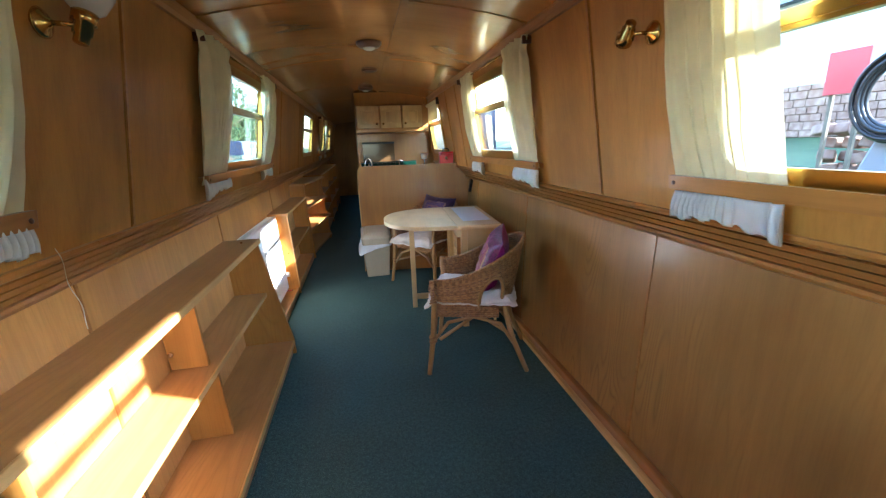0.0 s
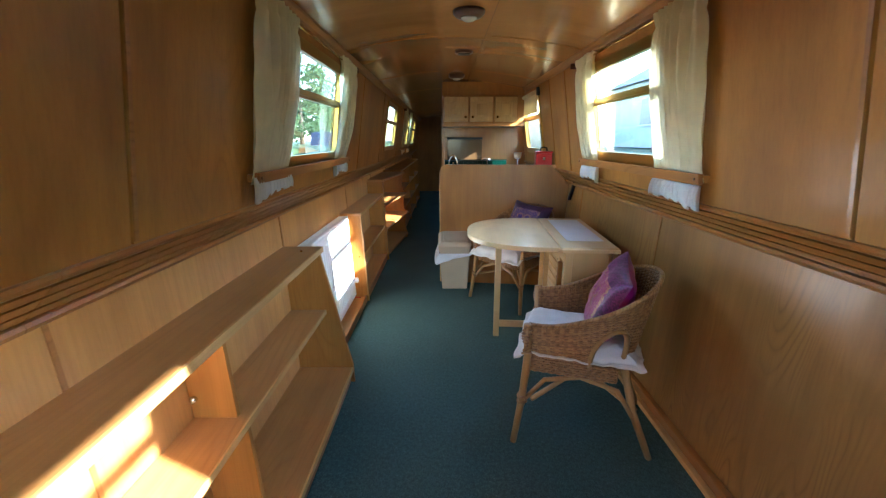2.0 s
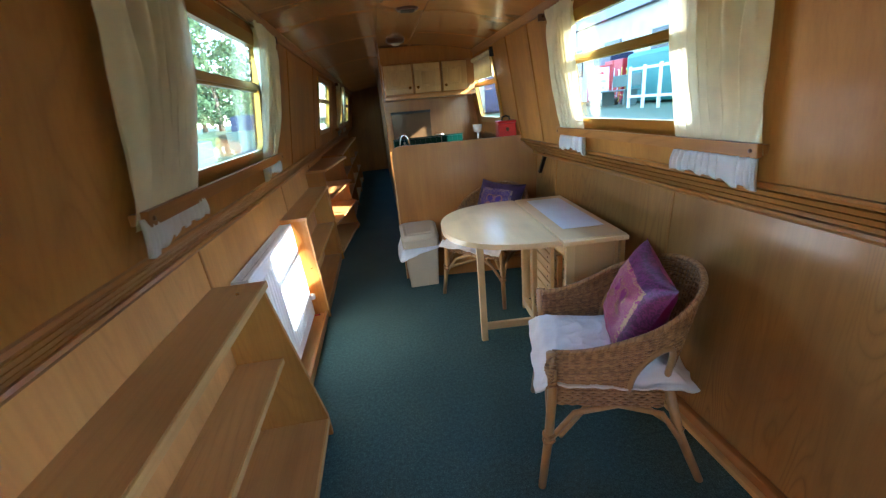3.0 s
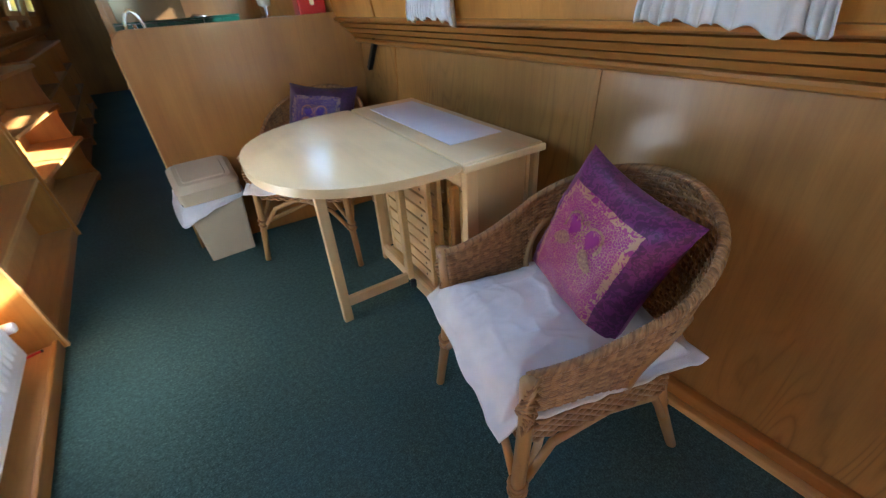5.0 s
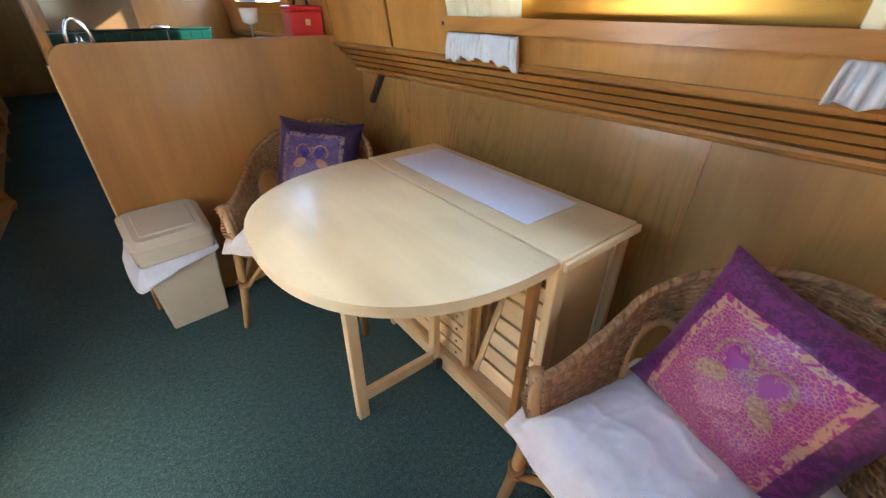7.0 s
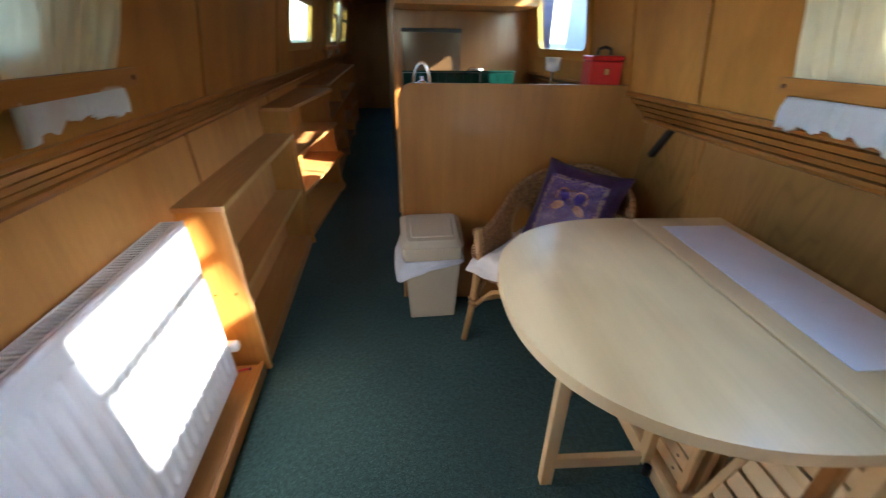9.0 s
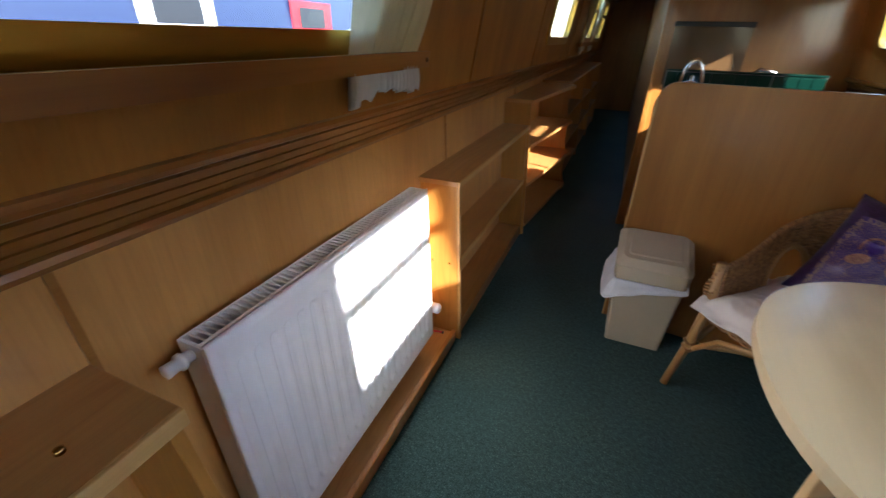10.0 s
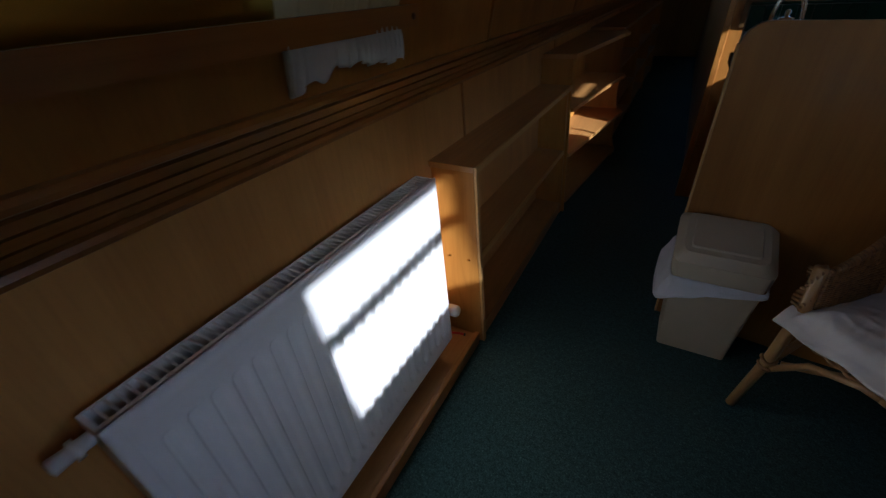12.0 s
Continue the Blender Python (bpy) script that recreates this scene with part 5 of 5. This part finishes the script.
prof = [(-900, 0.9), (-13, 0.9), (-11.5, 0.70), (-11.0, -0.5), (1.35, -0.5), (1.36, 0.78), (1.6, 0.80), (900, 0.9), (900, -2), (-900, -2)]
tagged(part("ground", prism(prof, "y", -900, 900), GRASS), "grass banks on both sides of the canal", "ground", kind="structure")
WATER = mat("canal_water", (0.05, 0.06, 0.045), 0.08)
wnz = nd(WATER, "ShaderNodeTexNoise", Scale=3.0, Detail=3.0)
bump(WATER, wnz.outputs[0], 0.2, 0.02)
tagged(part("water", block(-11.2, CX - LOW - 0.1, -300, 300, 0.25, 0.30), WATER), "still brown canal water", "water", kind="structure")


def tree(x, y, h, r, seed):
    rnd = random.Random(seed)
    t = base("tree", pose(x, y, 0.86), "leafy green tree on the far bank", "tree", "trees on the far bank")
    part("trunk", tube([(0, 0, 0), (0.1, 0.05, h * 0.25), (0.0, 0.1, h * 0.6), (0.05, 0, h * 0.85)], [0.28, 0.2, 0.12, 0.03], 8), BARK, t, smooth=True)
    for k in range(5):
        a = rnd.uniform(0, 6.28)
        z = h * rnd.uniform(0.25, 0.55)
        part("limb", tube([(0.03, 0.05, z), (math.cos(a) * r * 0.35, math.sin(a) * r * 0.35, z + h * 0.12), (math.cos(a) * r * 0.7, math.sin(a) * r * 0.7, z + h * 0.2)], [0.09, 0.06, 0.02], 6), BARK, t)
    verts, faces = [], []
    clumps = [(rnd.gauss(0, r * 0.42), rnd.gauss(0, r * 0.42), h * rnd.uniform(0.10, 1.0), rnd.uniform(0.35, 0.75) * r * 0.6) for _ in range(46)]
    for cx, cy, cz, cr in clumps:
        shrink = 1 - 0.55 * max(0, cz / h - 0.6)
        for _ in range(60):
            d = Vector((rnd.gauss(0, 1), rnd.gauss(0, 1), rnd.gauss(0, 0.8))).normalized() * cr * rnd.uniform(0.5, 1.0)
            p = Vector((cx * shrink, cy * shrink, cz)) + d
            u = Vector((rnd.gauss(0, 1), rnd.gauss(0, 1), rnd.gauss(0, 1))).normalized()
            w = u.orthogonal().normalized()
            s = rnd.uniform(0.10, 0.24)
            n = len(verts)
            verts += [p - u * s, p + w * s * 0.6, p + u * s, p - w * s * 0.6]
            faces.append((n, n + 1, n + 2, n + 3))
    me = bpy.data.meshes.new("crown")
    me.from_pydata(verts, [], faces)
    me.materials.append(LEAF)
    c = new("crown", me)
    c.parent = t


for i, (x, y, h, r) in enumerate(((-15, 36, 10, 3.0), (-17, 40, 12, 3.6), (-15, 44, 11, 3.2), (-18, 48, 12, 3.6), (-15, 52, 9, 3.0), (-17, 57, 7, 2.8), (-15, 62, 6, 2.6), (-18, 68, 6, 3.0),
                                  (-19, 30, 11, 3.6), (-24, 24, 10, 3.6), (-26, 58, 10, 4.2), (-22, 15, 9, 3.2), (-24, 4, 10, 3.4))):
    tree(x, y, h, r, 11 + i)


def moored_boat(x, y0, y1, label, paint, side_paint):
    b = base("moored_boat", pose(x, (y0 + y1) / 2, 0.30), label, "boat", "moored boats")
    L = (y1 - y0) / 2
    part("hull", prism([(-1.0, -L), (1.0, -L), (1.0, L - 1.2), (0.5, L - 0.3), (0.0, L), (-0.5, L - 0.3), (-1.0, L - 1.2)], "z", -0.15, 0.62, bevel=0.03), STEEL_PAINT, b)
    part("cabin", prism([(-0.92, 0.625), (0.92, 0.625), (0.82, 1.55), (0.4, 1.63), (-0.4, 1.63), (-0.82, 1.55)], "y", -L + 1.0, L - 2.2, bevel=0.02), paint, b)
    for i in range(6):
        y = -L + 1.6 + i * (2 * L - 4.6) / 5
        for sg in (-1, 1):
            a, c = sorted((sg * 0.872, sg * 0.895))
            part("panel", block(a, c, y, y + 1.1, 0.78, 1.40, 0.004), side_paint if i % 2 else WHITE_PAINT, b)
            a, c = sorted((sg * 0.896, sg * 0.905))
            part("window", block(a, c, y + 0.2, y + 0.9, 0.98, 1.30, 0.003), BLACK, b)


moored_boat(-6.8, -1.0, 17.0, "blue narrowboat with red and white side panels moored opposite", BLUE_PAINT, RED_PAINT)
moored_boat(-9.4, 31.0, 43.0, "dark blue narrowboat with pale side panels moored far off", BLUE_PAINT, BLUE_PAINT)

# boatyard on the near bank
shed = base("boatyard_shed", pose(13.0, 16.0, 0.86), "long pale rendered boatyard shed with a slate roof", "building")
part("wall", block(-2.5, 2.5, -34.0, 12.0, 0.0, 3.4), SHED_WALL, shed)
part("roof", prism([(-2.8, 3.4), (2.8, 3.4), (0.0, 4.9)], "y", -34.3, 12.3), ROOF, shed)
for i in (-7, -6, -5, -4, -3, 1, 2, 3, 4):
    w = part("window", block(-2.56, -2.501, -7.5 + i * 3.4, -6.2 + i * 3.4, 1.2, 2.5, 0.01), BLACK, shed)
    part("sill", block(-2.62, -2.561, -7.6 + i * 3.4, -6.1 + i * 3.4, 1.12, 1.19, 0.01), WHITE_PAINT, w)
part("door", block(-2.55, -2.501, -5.4, -4.4, 0.0, 2.1, 0.01), BLUE_PAINT, shed)

tagged(part("container", block(9.2, 10.2, 17.3, 18.6, 0.85, 2.7, 0.03), BLUE_PAINT), "blue painted storage container on the bank", "container")
tagged(part("boat_on_stand", block(9.0, 10.2, 12.6, 15.9, 0.86, 2.5, 0.15), GREEN_TARP), "dark green boat under cover on the bank", "boat")
for y in (16.1, 16.75):
    tagged(part("locker", block(9.0, 9.4, y, y + 0.6, 0.85, 2.4, 0.02), RED_PAINT), "red painted locker beside the container", "locker", "red lockers")
sg = base("sign_board", pose(7.6, 15.2, 0.85, 0, 0, 24) @ Matrix.Scale(0.75, 4), "white notice board with a red frame and plain bars of writing", "sign")
part("board", block(-0.03, 0.03, -0.55, 0.55, 0.25, 1.65, 0.02), WHITE_PAINT, sg)
for a, b, c, d in ((-0.62, 0.62, 1.651, 1.74), (-0.62, -0.551, 0.18, 1.65), (0.551, 0.62, 0.18, 1.65)):
    part("frame", block(-0.05, 0.05, a, b, c, d, 0.015), RED_PAINT, sg)
part("foot", block(-0.12, 0.12, -0.6, 0.6, 0.0, 0.179, 0.01), BLACK, sg)
for z, w in ((1.35, 0.28), (1.0, 0.4), (0.72, 0.3)):
    part("lettering", block(-0.036, -0.0305, -w, w, z, z + 0.12), RED_PAINT if z > 1.2 else mat("grey_letters", (0.3, 0.32, 0.35), 0.6), sg)
bench = base("bench", pose(7.4, 13.6, 0.85), "weathered dark bench on the bank", "bench")
part("seat", block(-0.25, 0.25, -0.75, 0.75, 0.42, 0.47, 0.01), STEEL_PAINT, bench)
part("backrest", block(0.22, 0.27, -0.75, 0.75, 0.55, 0.9, 0.01), STEEL_PAINT, bench)
for y in (-0.65, 0.6):
    part("leg", block(-0.22, 0.22, y, y + 0.06, 0.0, 0.419, 0.01), STEEL_PAINT, bench)

# hand trolleys parked beside the bench
YELLOW_PAINT = enamel_mat("yellow_paint", (0.45, 0.30, 0.04), 0.45)
for y, paint, what in ((14.75, WHITE_PAINT, "white"), (14.3, YELLOW_PAINT, "yellow")):
    tl = base("hand_trolley", pose(7.9, y, 0.85, 0, -8, 90), what + " tubular hand trolley parked upright on the bank", "trolley", "hand trolleys")
    for x in (-0.15, 0.15):
        part("upright", tube([(x, 0, 0.06), (x, 0, 1.05), (x * 0.8, 0.03, 1.15)], 0.018, 8), paint, tl, smooth=True)
        part("wheel", moved(lathe([(0.03, -0.02), (0.10, -0.02), (0.11, 0.0), (0.10, 0.02), (0.03, 0.02)], 18), pose(x * 1.35, 0.03, 0.11, 0, 90, 0)), BLACK, tl, smooth=True)
    for z in (0.30, 0.60, 0.90):
        part("crossbar", tube([(-0.149, 0, z), (0.149, 0, z)], 0.013, 8), paint, tl, smooth=True)
    part("toe_plate", block(-0.18, 0.18, -0.22, 0.0, 0.03, 0.045, 0.004), STEEL_PAINT, tl)

# railing, trellis and clipped bush
rail = base("railing", pose(6.3, 8.3, 0.85), "white painted railing on the bank", "railing")
for i in range(6):
    part("post", block(-0.03, 0.03, i * 0.6 - 0.03, i * 0.6 + 0.03, 0.0, 1.0, 0.005), WHITE_PAINT, rail)
for z in (0.25, 0.9):
    part("bar", block(-0.02, 0.02, -0.05, 3.05, z, z + 0.06, 0.005), WHITE_PAINT, rail)
tr = base("trellis", pose(6.1, 6.7, 0.85), "pale wooden garden trellis on the bank", "trellis")
for i in range(9):
    part("slat", block(-0.012, 0.0, i * 0.13, i * 0.13 + 0.03, 0.0, 1.8), OAK_PALE, tr)
for i in range(13):
    part("slat", block(0.001, 0.012, -0.02, 1.1, 0.1 + i * 0.13, 0.13 + i * 0.13), OAK_PALE, tr)


def bush(x, y, h, r, seed):
    rnd = random.Random(seed)
    b = base("bush", pose(x, y, 0.84), "dense green conical bush", "bush")
    part("stem", tube([(0, 0, 0), (0, 0, h * 0.5)], 0.03, 6), BARK, b)
    verts, faces = [], []
    for _ in range(2600):
        z = h * rnd.random() ** 1.2
        k = r * (1 - z / h) ** 0.7 * rnd.uniform(0.5, 1.08)
        a = rnd.uniform(0, 6.283)
        p = Vector((k * math.cos(a), k * math.sin(a), z))
        u = Vector((rnd.gauss(0, 1), rnd.gauss(0, 1), rnd.gauss(0, 1))).normalized()
        w = u.orthogonal().normalized()
        s = rnd.uniform(0.03, 0.06)
        n = len(verts)
        verts += [p - u * s, p + w * s * 0.5, p + u * s, p - w * s * 0.5]
        faces.append((n, n + 1, n + 2, n + 3))
    me = bpy.data.meshes.new("leaves")
    me.from_pydata(verts, [], faces)
    me.materials.append(LEAF)
    c = new("leaves", me)
    c.parent = b


bush(5.9, 7.75, 1.6, 0.45, 5)
tarp = base("covered_stack", pose(6.9, 7.05, 0.85), "stack under a green tarpaulin", "tarpaulin")
part("cover", grid(lambda u, v: Vector((-0.4 + 0.8 * v, -0.3 + 0.7 * u, 0.75 * math.sin(math.pi * min(1, max(0, v * 1.1 - 0.05))) ** 0.4 + 0.05 * noise.noise(Vector((u * 4, v * 4, 1))))), 16, 12), GREEN_TARP, tarp, smooth=True)

# grass bank heaped against the rubble wall
tagged(part("grass_bank", prism([(5.2, 0.84), (6.0, 0.97), (7.0, 1.16), (7.04, 1.16), (7.04, 0.80), (5.2, 0.80)], "y", 1.4, 5.9), GRASS), "grassy bank rising to the foot of the rubble wall", "bank", kind="structure")

# rubble wall with single stones
rw = tagged(part("stone_wall", block(7.05, 7.35, 2.2, 6.5, 0.84, 1.95), STONE), "low wall of grey and brown rubble stones", "wall")
rnd = random.Random(4)
z = 0.86
while z < 1.93:
    h = rnd.uniform(0.09, 0.14)
    y = 2.2
    while y < 6.46:
        w = rnd.uniform(0.14, 0.32)
        part("stone", block(7.02 - rnd.uniform(0, 0.02), 7.06, y + 0.006, min(y + w, 6.5) - 0.006, z + 0.005, z + h - 0.005, 0.006), STONE, rw)
        y += w
    z += h

tagged(part("white_post", block(6.5, 6.6, 6.35, 6.75, 0.85, 2.3, 0.01), WHITE_PAINT), "white painted gate post beside the wall", "post")
tagged(part("container", block(4.6, 6.4, 19.6, 31.0, 0.85, 2.75, 0.03), BLUE_PAINT), "blue painted storage container further along the bank", "container")

# red panel, white canvas and a hose coil close by
rp = base("red_board", pose(4.05, 2.93, 0.84), "red painted board on two posts", "board")
part("board", block(-0.02, 0.02, -0.16, 0.16, 0.74, 1.10, 0.004), RED_PAINT, rp)
for y in (-0.13, 0.10):
    part("post", block(0.021, 0.05, y, y + 0.03, 0.0, 1.0), BARK, rp)
ck = base("stone_pile", pose(4.4, 2.95, 0.84), "pile of rough grey stones", "stones")
for i in range(22):
    part("stone", moved(block(-0.10, 0.10, -0.07, 0.07, -0.05, 0.05, 0.018), pose(rnd.uniform(-0.1, 0.2), -0.35 + 0.17 * (i % 5), 0.05 + 0.13 * (i // 5), rnd.uniform(-15, 15), rnd.uniform(-15, 15), rnd.uniform(0, 90))), STONE, ck)
hose = base("hose_coil", pose(2.15, 1.17, 0.84), "black hose coiled over a grey stand", "hose")
part("stand", prism([(-0.03, 0.0), (0.35, 0.0), (0.16, 0.55), (0.05, 0.55)], "x", -0.02, 0.12, bevel=0.01), mat("grey_stand", (0.25, 0.28, 0.32), 0.5), hose)
for i in range(7):
    r = 0.17 + 0.012 * i
    part("loop", tube([(-0.05 - 0.012 * (i % 3), 0.14 + r * 0.7 * math.cos(t), 0.58 + r * 0.80 * math.sin(t)) for t in [2 * math.pi * k / 28 for k in range(28)]], 0.009, 6, True), BLACK, hose, smooth=True)
